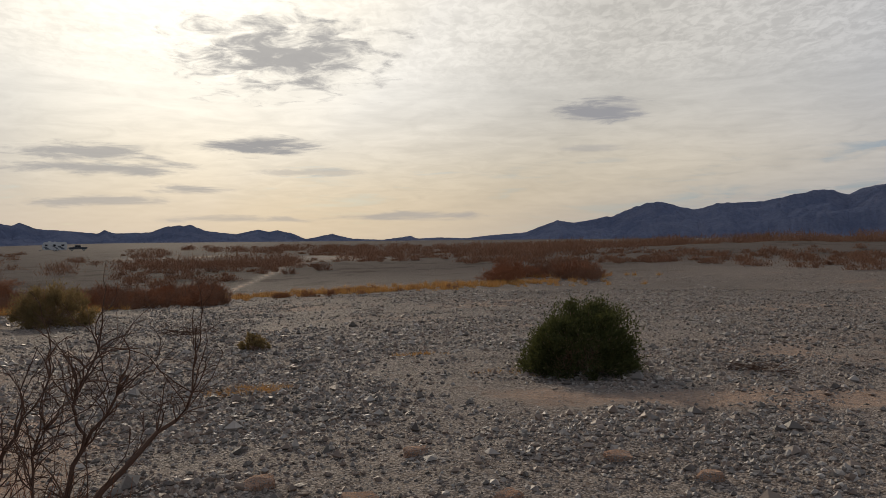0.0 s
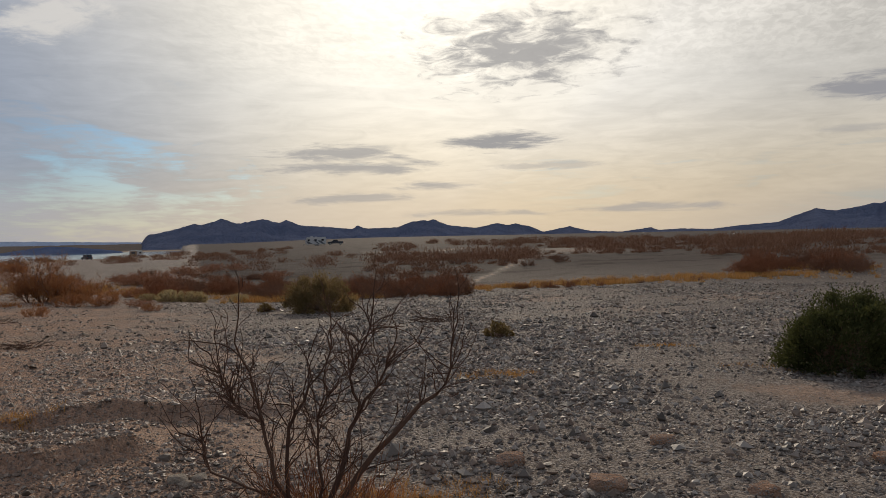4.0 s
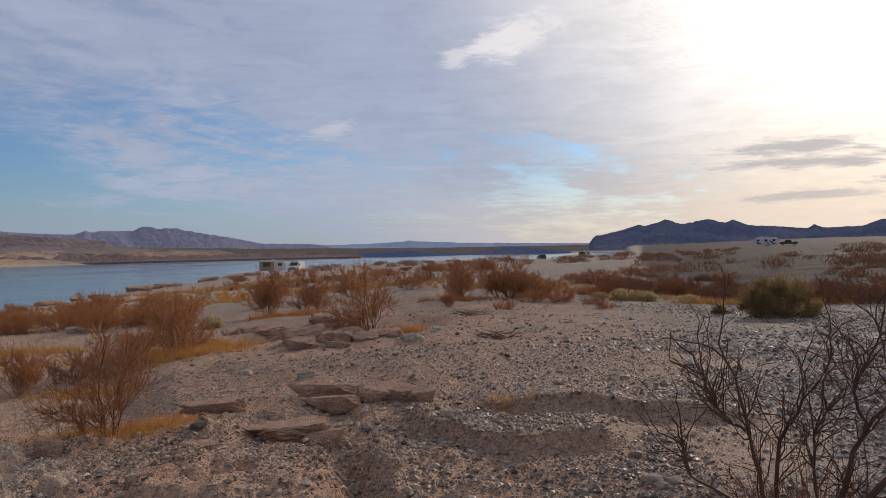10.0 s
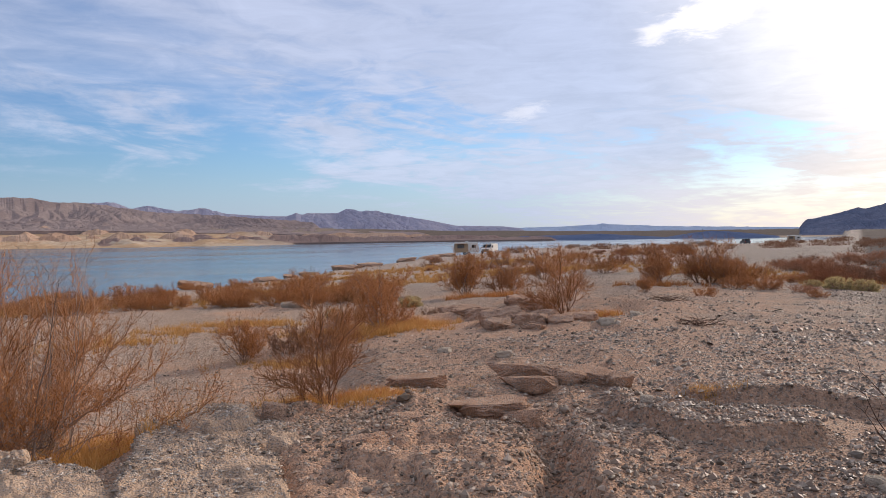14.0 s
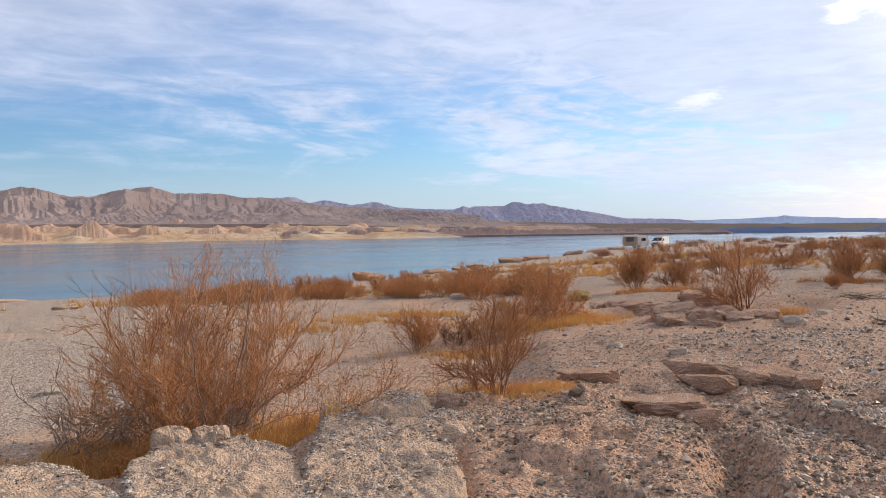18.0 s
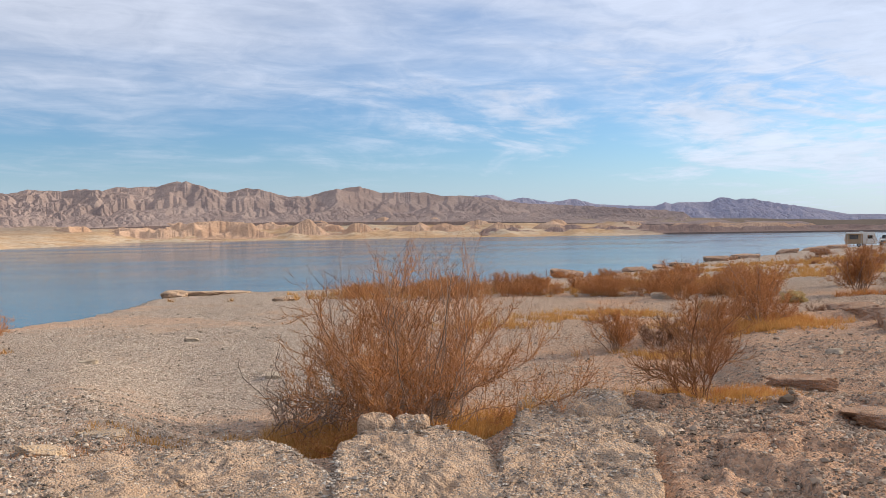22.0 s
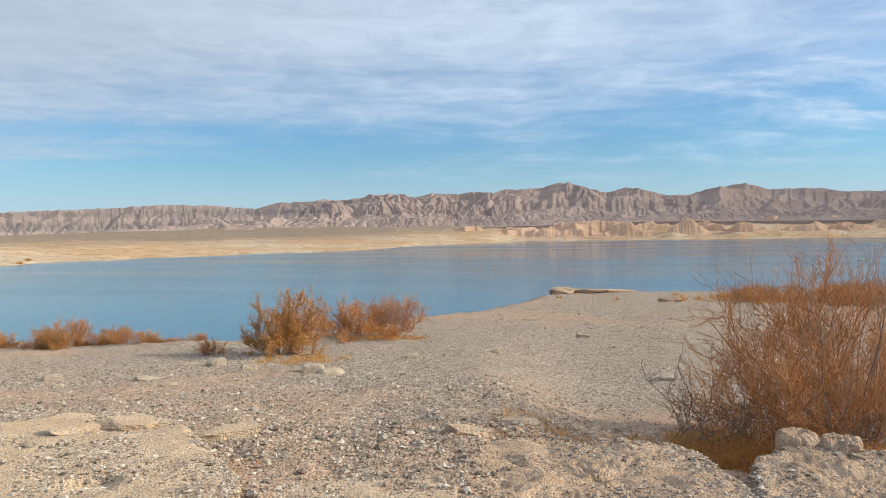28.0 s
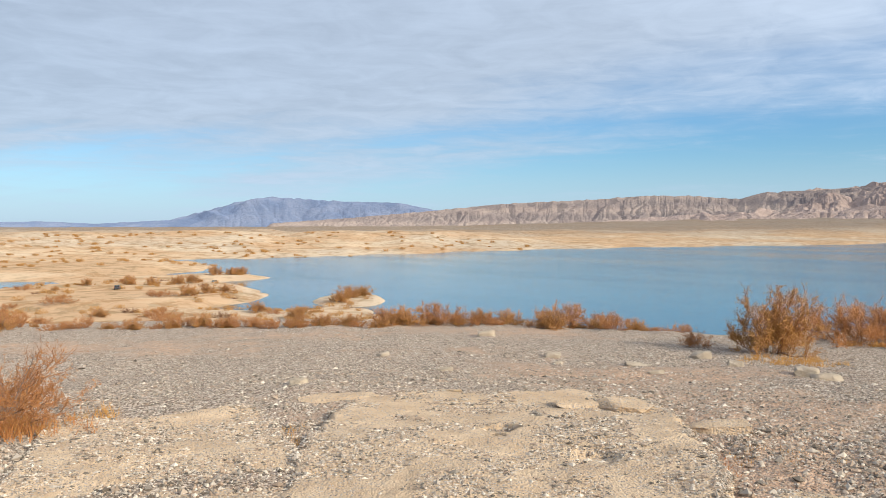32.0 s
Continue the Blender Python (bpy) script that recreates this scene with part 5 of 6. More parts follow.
def tamarisk(name, label, seed, h, w, stems, forks, twigs, mats, tilt=0.95, foot=0.14, rad=0.008, leaders=0, leaf=0, tangle=0.0, split=1, bare=2):
    """A shrub of many curved stems that fork into sprays of fine upright twigs; sparse grey leaders rise above."""
    rng = np.random.default_rng(seed)
    root = new(name)
    root.empty_display_size = 0.2
    big, grey, fine, tips, dirs = [], [], [], [], []

    def bent(p, near, spread, lift):
        d = p / np.linalg.norm(p) + rng.normal(0, spread, 3) + (0, 0, lift)
        return d / np.linalg.norm(d)

    def spray(pts, k, length, thin, into):
        q = pts[k]
        p2, r2 = shoot(rng, q, bent(pts[k] - pts[k - 1], 0, 0.6, 0.15), length, thin, 5, 0.22, 0.07)
        into.append((p2, r2))
        for _ in range(twigs):
            k2 = int(rng.integers(1, 6))
            p3, r3 = shoot(rng, p2[k2], bent(p2[k2] - p2[k2 - 1], 0, 0.55, 0.2), length * rng.uniform(0.25, 0.7), thin * 0.62, 4, 0.15, 0.08)
            fine.append((p3, r3))
            for _ in range(split):
                k3 = int(rng.integers(1, 5))
                p4, r4 = shoot(rng, p3[k3], bent(p3[k3] - p3[k3 - 1], 0, 0.45, 0.2), length * rng.uniform(0.15, 0.45), thin * 0.5, 2, 0.12, 0.05)
                fine.append((p4, r4))
            for _ in range(leaf):
                at = p3[int(rng.integers(0, 5))] + rng.normal(0, 0.012, 3)
                if rng.uniform() < 1.35 - at[2] / (0.8 * h):
                    tips.append(at)
                    dirs.append(p3[-1] - p3[0])

    for _ in range(stems):
        az, u = rng.uniform(0, 6.283), rng.uniform(0, 1) ** 0.6
        t = tilt * u
        reach = min(0.74 * h / max(math.cos(t), 0.3), 0.43 * w / max(math.sin(t), 0.05)) * rng.uniform(0.72, 1.08)
        p0 = np.array([math.cos(az), math.sin(az), 0]) * w * foot * rng.uniform(0.2, 1) + (0, 0, -0.04)
        pts, rr = shoot(rng, p0, unit(rng, t, az + rng.normal(0, 0.25)), reach, rad * rng.uniform(0.6, 1.3), 8, 0.2, 0.03)
        big.append((pts, rr))
        for _ in range(forks):
            k = max(bare, int(8 * rng.uniform(0, 1) ** 0.6 + 0.6))
            spray(pts, min(k, 8), h * rng.uniform(0.12, 0.27), rad * 0.45, fine)
    for _ in range(leaders):
        az, t = rng.uniform(0, 6.283), rng.uniform(0, 0.5)
        p0 = np.array([math.cos(az), math.sin(az), 0]) * w * rng.uniform(0, 0.2)
        pts, rr = shoot(rng, p0, unit(rng, t, az), h * rng.uniform(0.72, 0.98), rad * 0.8, 9, 0.10, 0.03)
        grey.append((pts, rr))
        for _ in range(9):
            k = int(rng.integers(4, 10))
            p2, r2 = shoot(rng, pts[k], bent(pts[k] - pts[k - 1], 0, 0.45, 0.1), h * rng.uniform(0.05, 0.16), rad * 0.3, 4, 0.2, 0.04)
            grey.append((p2, r2))
            for _ in range(3):
                k2 = int(rng.integers(1, 5))
                grey.append(shoot(rng, p2[k2], bent(p2[k2] - p2[k2 - 1], 0, 0.5, 0.1), h * rng.uniform(0.02, 0.06), rad * 0.2, 2, 0.2, 0.02))
    v, f = tubes(big, 5)
    mesh_object("branch_mass", v, f, mats[0], root)["kind"] = "stuff"
    v, f = tubes(fine, 3)
    mesh_object("twig_mass", v, f, mats[1], root)["kind"] = "stuff"
    if grey:
        v, f = tubes(grey, 3)
        tagged(mesh_object("leader_mass", v, f, M_DEAD, root), "tall grey leafless leaders", kind="stuff")
    if tangle:
        dead = []
        for _ in range(170):
            p = (rng.uniform(-0.5, 0.5), rng.uniform(-tangle, 0.35), rng.uniform(0, 0.22))
            a = rng.uniform(0, 6.283)
            q, rr = shoot(rng, p, unit(rng, rng.uniform(0.4, 1.4), a), rng.uniform(0.25, 0.7), 0.006, 6, 0.3, 0.04)
            dead.append((q, rr))
            for _ in range(6):
                i = int(rng.integers(1, 7))
                dead.append(shoot(rng, q[i], unit(rng, rng.uniform(0.1, 1.3), a + rng.normal(0, 0.8)), rng.uniform(0.1, 0.32), 0.003, 4, 0.3, 0.05))
        v, f = tubes(dead, 3)
        tagged(mesh_object("dead_wood", v, f, M_DEAD, root), "grey tangled dead twigs", kind="stuff")
    if tips:
        v, f = leaves(rng, np.array(tips), np.array(dirs), 0.034, 0.004)
        mesh_object("foliage", v, f, mats[2], root)["kind"] = "stuff"
    return tagged(root, label, "shrub", group="desert shrubs")


RUSTY = (M_STEM, M_TWIG, M_RUST)
big_shrub = tamarisk("large_shrub", "large rusty tamarisk shrub with bare upper twigs", 11, 1.95, 2.6, 36, 15, 8, (M_STEM, M_REDTWIG, M_RUST), 1.15, 0.15, 0.008, 20, 4, 1.5, 2)
big_shrub.matrix_basis = put(None, *polar(89.8, 8.3), 0)
proto = [tamarisk("desert_shrub", "reddish brown tamarisk shrub with thin twigs on gravel", 21 + k, 1.0, (1.1, 1.4, 0.85)[k], 18, 13, 7, (M_STEM, M_REDTWIG, M_RUST), (0.9, 1.05, 0.65)[k], 0.05, 0.008, 3, 4, 0.0, 0, 3) for k in range(3)]
brush = [tamarisk("low_brush", "dense rust-brown brush among dry grass", 31 + k, 1.0, (1.9, 1.5)[k], 30, 13, 7, (M_STEM, M_REDTWIG, M_RUST), 1.2, 0.24, 0.008, 0, 5, 0.0, 0) for k in range(2)]
dark = tamarisk("dark_brush", "dense dark brown leafless brush", 41, 1.0, 1.8, 30, 12, 7, (M_DARKTWIG, M_DARKTWIG, M_DARKTWIG), 1.2, 0.25, 0.011, 0, 4, 0.0, 0)
red = tamarisk("red_brush", "dense dark red-brown brush", 47, 1.0, 1.7, 30, 12, 7, (M_DARKTWIG, M_REDBROWN, M_REDBROWN), 1.1, 0.24, 0.011, 0, 4, 0.0, 0)
tan = tamarisk("tan_brush", "tangled grey tan brush", 45, 1.0, 1.9, 28, 12, 7, (M_STEM, M_TWIG, M_TWIG), 1.2, 0.22, 0.010, 0, 4, 0.0, 0)
yellow = tamarisk("yellow_bush", "bush with thin yellow orange foliage", 43, 1.0, 1.05, 17, 14, 8, (M_STEM, M_TWIG, M_YELLOWLEAF), 1.0, 0.06, 0.009, 2, 12, 0.0, 0, 2)
used = set()


def plant(src, x, y, s, tall=1.0, turn=None, z=None, label=""):
    """Stands a copy of a plant on the ground; the first takes the original itself."""
    t = (x * 57.3 + y * 23.1) % 360 if turn is None else turn
    m = put(None, x, y, t, s, tall, z=z)
    if src.name in used:
        ob = copy_thing(src, m)
    else:
        used.add(src.name)
        ob, src.matrix_basis = src, m
    return tagged(ob, label)


open_shrub = tamarisk("open_shrub", "open reddish shrub with dark stems beside the rocks", 27, 1.12, 1.0, 11, 11, 8, (M_DARKTWIG, M_REDTWIG, M_RUST), 1.0, 0.03, 0.0085, 0, 0, 0.0, 2, 4)
open_shrub.matrix_basis = put(None, *polar(71.2, 7.8), 40)
for az, r, k in ((53.1, 17.8, 1.6), (46.2, 27.0, 1.35), (43.8, 28.2, 1.25), (57.2, 26.5, 1.1)):
    copy_thing(open_shrub, put(None, *polar(az, r), az * 7, k))
# shrubs that stand alone: azimuth, distance, height, kind
for az, r, hgt, k, wide in ((65.9, 17.0, 1.25, 0, 0.9), (75.5, 14.8, 0.95, 2, 1.0), (70.0, 15.6, 1.0, 1, 1.0), (72.2, 15.6, 0.55, 5, 1.0), (59.5, 26.0, 1.45, 2, 0.9), (47.3, 23.8, 0.55, 2, 1.0), (52.9, 16.4, 1.2, 1, 0.0),
                      (46.6, 28.5, 1.3, 2, 1.0), (41.6, 28.4, 1.15, 1, 1.1), (43.0, 28.6, 1.2, 0, 1.1), (40.2, 28.6, 0.9, 1, 1.1), (42.3, 27.9, 0.9, 2, 1.0), (46.7, 27.8, 0.5, 2, 1.0), (124.6, 14.4, 1.25, 3, 1.0), (119.6, 16.9, 1.05, 4, 1.1), (118.2, 17.2, 0.95, 4, 1.0),
                      (174.0, 8.3, 0.78, 1, 1.2), (177.5, 7.9, 0.85, 1, 1.2), (70.5, 27.0, 0.9, 0, 1.0), (67, 24, 0.85, 2, 1.0), (62.3, 20.6, 0.4, 5, 1.0), (55.5, 22, 0.45, 5, 1.0), (54.0, 33, 1.2, 0, 1.2), (50, 36, 1.2, 1, 1.2), (60.2, 31, 0.9, 1, 1.0), (56.4, 27.5, 0.8, 0, 1.1),
                      (129, 14.8, 0.35, 1, 1.0), (68.2, 19.5, 0.5, 4, 1.0)):
    if wide:
        x, y = polar(az, r)
        src = (proto + [yellow, brush[0], dark])[k]
        plant(src, x, y, hgt * (1.1 if k < 3 else 1.04), 1.0 / max(wide, 0.8))
rng = np.random.default_rng(900)
# bands of brush: azimuth range, distance range, height range, kinds, how many
for a0, a1, r0, r1, h0, h1, src, n in ((15.5, 37, 27.5, 38, 0.5, 1.3, (dark, red, red, dark), 120), (33, 47, 33, 52, 0.6, 1.1, (tan, red, dark, red), 60), (28, 38, 38, 60, 0.6, 1.2, (dark, tan), 22),
                                  (-10.5, -2.5, 34, 44, 1.0, 1.7, (dark, red), 20), (-3, 15, 30, 33.5, 0.3, 0.55, (dark, red), 24), (8, 20, 40, 62, 0.5, 1.1, (dark,), 10), (-27, -10, 48, 70, 0.4, 0.9, (dark,), 8), (44, 62, 38, 120, 0.8, 1.6, (brush[0], red, dark), 44), (64, 82, 27, 34, 0.6, 1.1, (brush[0], brush[1]), 34), (82, 95, 28, 34, 0.6, 0.95, (brush[0], brush[1]), 20), (66, 80, 36, 52, 0.5, 0.9, (brush[0], brush[1]), 16),
                                  (36, 46, 22, 32, 0.3, 0.6, (tan, brush[1]), 14)):
    for _ in range(n):
        az, r = rng.uniform(a0, a1), rng.uniform(r0, r1)
        if float(fbm(np.array(az * 0.45), np.array(r * 0.12), 601, 2)) < 0.34:
            continue
        s = rng.uniform(h0, h1)
        x, y = polar(az, r)
        plant(src[rng.integers(0, len(src))], x, y, s, rng.uniform(0.75, 1.05))


def far_brush(label, spots, seed, mat):
    """Brush too far off to tell apart: many small tufts of upright twigs in one mesh; az range, distance range, height range, count."""
    rng = np.random.default_rng(seed)
    vs = []
    for a0, a1, r0, r1, h0, h1, n in spots:
        az, r, h = rng.uniform(a0, a1, n), r0 * (r1 / r0) ** rng.uniform(0, 1, n), rng.uniform(h0, h1, n)
        x, y = -r * np.sin(np.radians(az)), r * np.cos(np.radians(az))
        keep = fbm(x * 0.03, y * 0.03, seed, 3) > 0.42
        az, r, h, x, y = (q[keep] for q in (az, r, h, x, y))
        z = land(az, r)[0]
        k, n = 150, len(x)
        d = rng.normal(0, 0.55, (n, k, 3)) + (0, 0, 1.0)
        d /= np.linalg.norm(d, axis=-1, keepdims=True)
        base = np.stack([x, y, z], -1)[:, None] + rng.normal(0, 0.42, (n, k, 3)) * (1, 1, 0.0) * h[:, None, None] + rng.uniform(0, 0.6, (n, k, 1)) ** 1.4 * (0, 0, 1.0) * h[:, None, None]
        s = np.cross(d, rng.normal(0, 1, (n, k, 3)))
        s /= np.linalg.norm(s, axis=-1, keepdims=True)
        w = (0.010 + 0.00022 * r)[:, None, None]
        ln = (h[:, None] * rng.uniform(0.12, 0.36, (n, k)))[..., None]
        vs.append(np.stack([base - s * w, base + s * w, base + d * ln], 2).reshape(-1, 3))
    v = np.concatenate(vs)
    tagged(mesh_object("far_brush", v, np.arange(len(v)).reshape(-1, 3), mat), label, "brush", kind="stuff")


far_brush("far rust brown brush across the desert plain",
          ((-6, 20, 60, 95, 1.0, 2.0, 70), (-33, 22, 40, 150, 0.2, 0.75, 1200), (-33, -3, 72, 190, 1.2, 2.4, 330), (-10, 21, 95, 240, 1.0, 2.2, 200), (27, 34, 110, 220, 0.6, 1.3, 40), (-33, 18, 200, 420, 1.5, 3.2, 240), (34, 56, 110, 330, 1.0, 2.2, 110), (10, 34, 55, 95, 0.6, 1.4, 50)), 951, M_DARKTWIG)
far_brush("yellow brown scrub on the sandy cove and far dunes", ((150, 180, 140, 420, 0.8, 2.6, 420), (150, 178, 520, 760, 1.5, 3.5, 160), (138, 176, 760, 1100, 2.0, 4.5, 200)), 952, M_YELLOWLEAF)
# tops of the shrubs that grow on the bank below the bench
for k in range(66):
    az = 112 + 64 * (k + rng.uniform(0, 1)) / 66
    r = float(knots(EDGE, az)) + rng.uniform(0.6, 2.0)
    x, y = polar(az, r)
    s = rng.uniform(0.16, 0.60) * (1.15 if az < 150 else 0.8)
    plant((brush[0], yellow, brush[1], yellow)[k % 4], x, y, s, 0.75 if k % 2 else 1.0)
# trees and bushes of the sandy cove
for k in range(90):
    az, r = rng.uniform(147, 180), rng.uniform(150, 430)
    x, y = polar(az, r)
    if height(x, y) > LAKE_Z + 0.8:
        plant((yellow, brush[0], dark)[k % 3], x, y, rng.uniform(1.5, 4.6), 0.75)
for az, r, s in ((151.5, 280, 5.5), (152.3, 270, 4.5), (150.6, 288, 5.0), (157.8, 235, 4), (162, 360, 5), (163, 355, 5), (164.5, 352, 4.5), (166, 350, 4), (159.5, 425, 5), (160.5, 420, 6), (158.8, 428, 5), (161.0, 300, 4.5), (162.2, 290, 5), (159.9, 300, 4)):
    x, y = polar(az, r)
    plant(yellow, x, y, s, 0.75)


# ---- leafy bushes ----
def leafy_bush(name, label, seed, h, w, clumps, per, mats, leaf):
    """A rounded bush: short limbs and many clumps of small leaves with gaps between."""
    rng = np.random.default_rng(seed)
    root = new(name)
    lines, at, out = [], [], []
    for _ in range(clumps):
        az, u = rng.uniform(0, 6.283), rng.uniform(-0.05, 1)
        tilt = math.acos(max(min(u, 1), -0.05))
        rr = rng.uniform(0.72, 1.0) * (0.74 + 0.5 * float(vnoise(np.array(az * 1.5 + seed), np.array(u * 3.0), seed)))
        c = np.array([math.cos(az) * math.sin(tilt) * w / 2 * rr, math.sin(az) * math.sin(tilt) * w / 2 * rr, max(0.06, math.cos(tilt) * h * rr * 0.93 + 0.05)])
        p, q = np.linspace((0, 0, 0), c, 5) + np.r_[np.zeros((1, 3)), rng.normal(0, 0.03, (3, 3)), np.zeros((1, 3))], np.linspace(0.014, 0.004, 5)
        lines.append((p, q))
        size = rng.uniform(0.04, 0.13) * (h + w) / 2
        at.append(c + rng.normal(0, size * 0.55, (per, 3)))
        out.append(np.tile(c / np.linalg.norm(c) + (0, 0, 0.4), (per, 1)))
    v, f = tubes(lines, 4)
    mesh_object("branch_mass", v, f, mats[0], root)["kind"] = "stuff"
    at, out = np.concatenate(at), np.concatenate(out)
    keep = at[:, 2] > 0.01
    v, f = leaves(rng, at[keep], out[keep], *leaf)
    mesh_object("foliage", v, f, mats[1], root)["kind"] = "stuff"
    return tagged(root, label, "bush", group="leafy bushes on the gravel")


green = leafy_bush("green_bush", "dense dark green creosote bush on gravel", 61, 0.98, 1.6, 230, 170, (M_STEM, M_GREEN), (0.034, 0.012))
green.matrix_basis = put(None, *polar(-9.5, 10.55), 0, 0.93)
olive = leafy_bush("round_bush", "round olive brown bush on gravel", 62, 0.85, 1.75, 170, 90, (M_STEM, M_OLIVE), (0.06, 0.011))
olive.matrix_basis = put(None, *polar(25.6, 20.3), 0)
tuft = leafy_bush("small_bush", "small low green bush on gravel", 63, 0.22, 0.42, 40, 50, (M_STEM, M_OLIVE), (0.05, 0.008))
tuft.matrix_basis = put(None, *polar(13.1, 13.1), 0)
for az, r, s in ((29.2, 20.8, 0.9),):
    copy_thing(tuft, put(None, *polar(az, r), 40, s))
pale = leafy_bush("pale_bush", "round pale dry bush", 64, 0.38, 0.85, 80, 60, (M_STEM, M_PALEGRASS), (0.06, 0.008))
pale.matrix_basis = put(None, *polar(35.4, 27.2), 0)
for az, r, s in ((33.9, 27.2, 0.9), (30.9, 27.0, 0.7), (36.8, 28.5, 0.6), (63.6, 22.5, 0.8), (69.0, 22.0, 0.6)):
    copy_thing(pale, put(None, *polar(az, r), az * 9, s))


def bare_shrub():
    """The dark leafless shrub close by, with a few bent main limbs."""
    rng = np.random.default_rng(71)
    root = new("bare_shrub")
    limbs = (((-0.22, 0.16), (-0.29, 0.44), (-0.33, 0.60), (-0.37, 0.89), (-0.47, 1.06)), ((-0.21, 0.2), (-0.18, 0.53), (-0.11, 0.69), (0.0, 0.84), (0.09, 0.99)),
             ((0.07, 0.09), (0.16, 0.31), (0.18, 0.47), (0.26, 0.64), (0.36, 0.77), (0.49, 0.97)), ((0.11, 0.11), (0.35, 0.35), (0.47, 0.53), (0.69, 0.67), (0.84, 0.73), (0.84, 0.97)),
             ((0.25, 0.65), (0.20, 0.84), (0.33, 1.12)), ((-0.33, 0.60), (-0.44, 0.64), (-0.60, 0.95)), ((0.0, 0.05), (0.02, 0.4), (-0.02, 0.65), (0.12, 0.8)), ((-0.1, 0.05), (-0.5, 0.25), (-0.66, 0.3), (-0.7, 0.55)))
    big, fine = [], []
    for n, limb in enumerate(limbs):
        depth = rng.uniform(-0.22, 0.22)
        c = np.array([(x, depth * min(1, z * 1.4), z) for x, z in limb])
        if n not in (4, 5):
            c = np.concatenate([[(limb[0][0] * 0.25, 0, -0.06)], c])
        t = np.linspace(0, 1, len(c))
        tt = np.linspace(0, 1, 12)
        p = np.stack([np.interp(tt, t, c[:, k]) for k in range(3)], 1)
        p[1:-1] = (p[:-2] + 2 * p[1:-1] + p[2:]) / 4 + rng.normal(0, 0.008, (10, 3))
        r0 = (0.017, 0.016, 0.024, 0.026, 0.011, 0.010, 0.012, 0.010)[n]
        big.append((p, np.linspace(r0, 0.005, 12)))
        for _ in range(22):
            k = rng.integers(3, 12)
            d = p[min(k + 1, 11)] - p[k - 1]
            d = d / np.linalg.norm(d) + rng.normal(0, 0.65, 3) + (0, 0, 0.25)
            d /= np.linalg.norm(d)
            p2, r2 = shoot(rng, p[k], d, rng.uniform(0.14, 0.42), 0.005, 5, 0.28, 0.05)
            fine.append((p2, r2))
            for _ in range(5):
                k2 = rng.integers(1, 6)
                d3 = p2[k2] - p2[k2 - 1]
                d3 = d3 / np.linalg.norm(d3) + rng.normal(0, 0.7, 3)
                d3 /= np.linalg.norm(d3)
                fine.append(shoot(rng, p2[k2], d3, rng.uniform(0.05, 0.17), 0.0026, 3, 0.25, 0.03))
    low = []
    for _ in range(210):
        az = rng.uniform(0, 6.283)
        d = unit(rng, rng.uniform(0.1, 1.1), az)
        low.append(shoot(rng, (math.cos(az) * rng.uniform(0, 0.42), math.sin(az) * 0.2, -0.02), d, rng.uniform(0.15, 0.55), 0.0035, 6, 0.2, 0.03))
    v, f = tubes(big, 6)
    mesh_object("limb_mass", v, f, M_BARE, root, smooth=True)
    v, f = tubes(fine, 3)
    mesh_object("twig_mass", v, f, M_BARE, root)["kind"] = "stuff"
    v, f = tubes(low, 3)
    tagged(mesh_object("low_twig_mass", v, f, M_REDBROWN, root), "thin reddish shoots round the foot", kind="stuff")
    tagged(root, "leafless dark shrub with bent bare branches", "shrub", group="desert shrubs")
    x, y = polar(26.9, 4.62)
    root.matrix_basis = pose(x, y, height(x, y), 0, 0, 27.5) @ Matrix.Diagonal((0.94, 0.94, 1.0, 1))


bare_shrub()


# ---- dry grass ----
def grass(label, patches, seed, mat, blades=70):
    """Patches of dry grass: azimuth, distance, half width, half depth, height, density."""
    rng = np.random.default_rng(seed)
    vs = []
    for az, r, a, b, hgt, dens in patches:
        n = int(1.7 * blades * dens * max(a * b, 0.02) * 4)
        n = min(n, 8000)
        cx, cy = polar(az, r)
        tufts = max(3, n // 26)
        tu, tv = rng.normal(0, 0.5, tufts) * a, rng.normal(0, 0.5, tufts) * b
        k = rng.integers(0, tufts, n)
        spread = 0.05 + 0.03 * hgt
        u, v = tu[k] + rng.normal(0, spread, n), tv[k] + rng.normal(0, spread, n)
        ca, sa_ = math.cos(radians(az)), math.sin(radians(az))
        x, y = cx + u * ca - v * sa_, cy + u * sa_ + v * ca
        pa = np.degrees(np.arctan2(-x, y))
        z = land(np.where(pa < -60, pa + 360, pa), np.hypot(x, y))[0]
        p = np.stack([x, y, z - 0.01], -1)
        d = np.stack([rng.normal(0, 0.45, n), rng.normal(0, 0.45, n), np.ones(n)], -1)
        d /= np.linalg.norm(d, axis=1, keepdims=True)
        s = np.cross(d, rng.normal(0, 1, (n, 3)))
        s /= np.linalg.norm(s, axis=1, keepdims=True)
        w = 0.0018 + 0.00024 * r
        vs.append(np.stack([p - s * w, p + s * w, p + d * (hgt * rng.uniform(0.3, 1.05, n))[:, None]], 1).reshape(-1, 3))
    v = np.concatenate(vs)
    tagged(mesh_object("dry_grass", v, np.arange(len(v)).reshape(-1, 3), mat), label, "grass", kind="stuff")


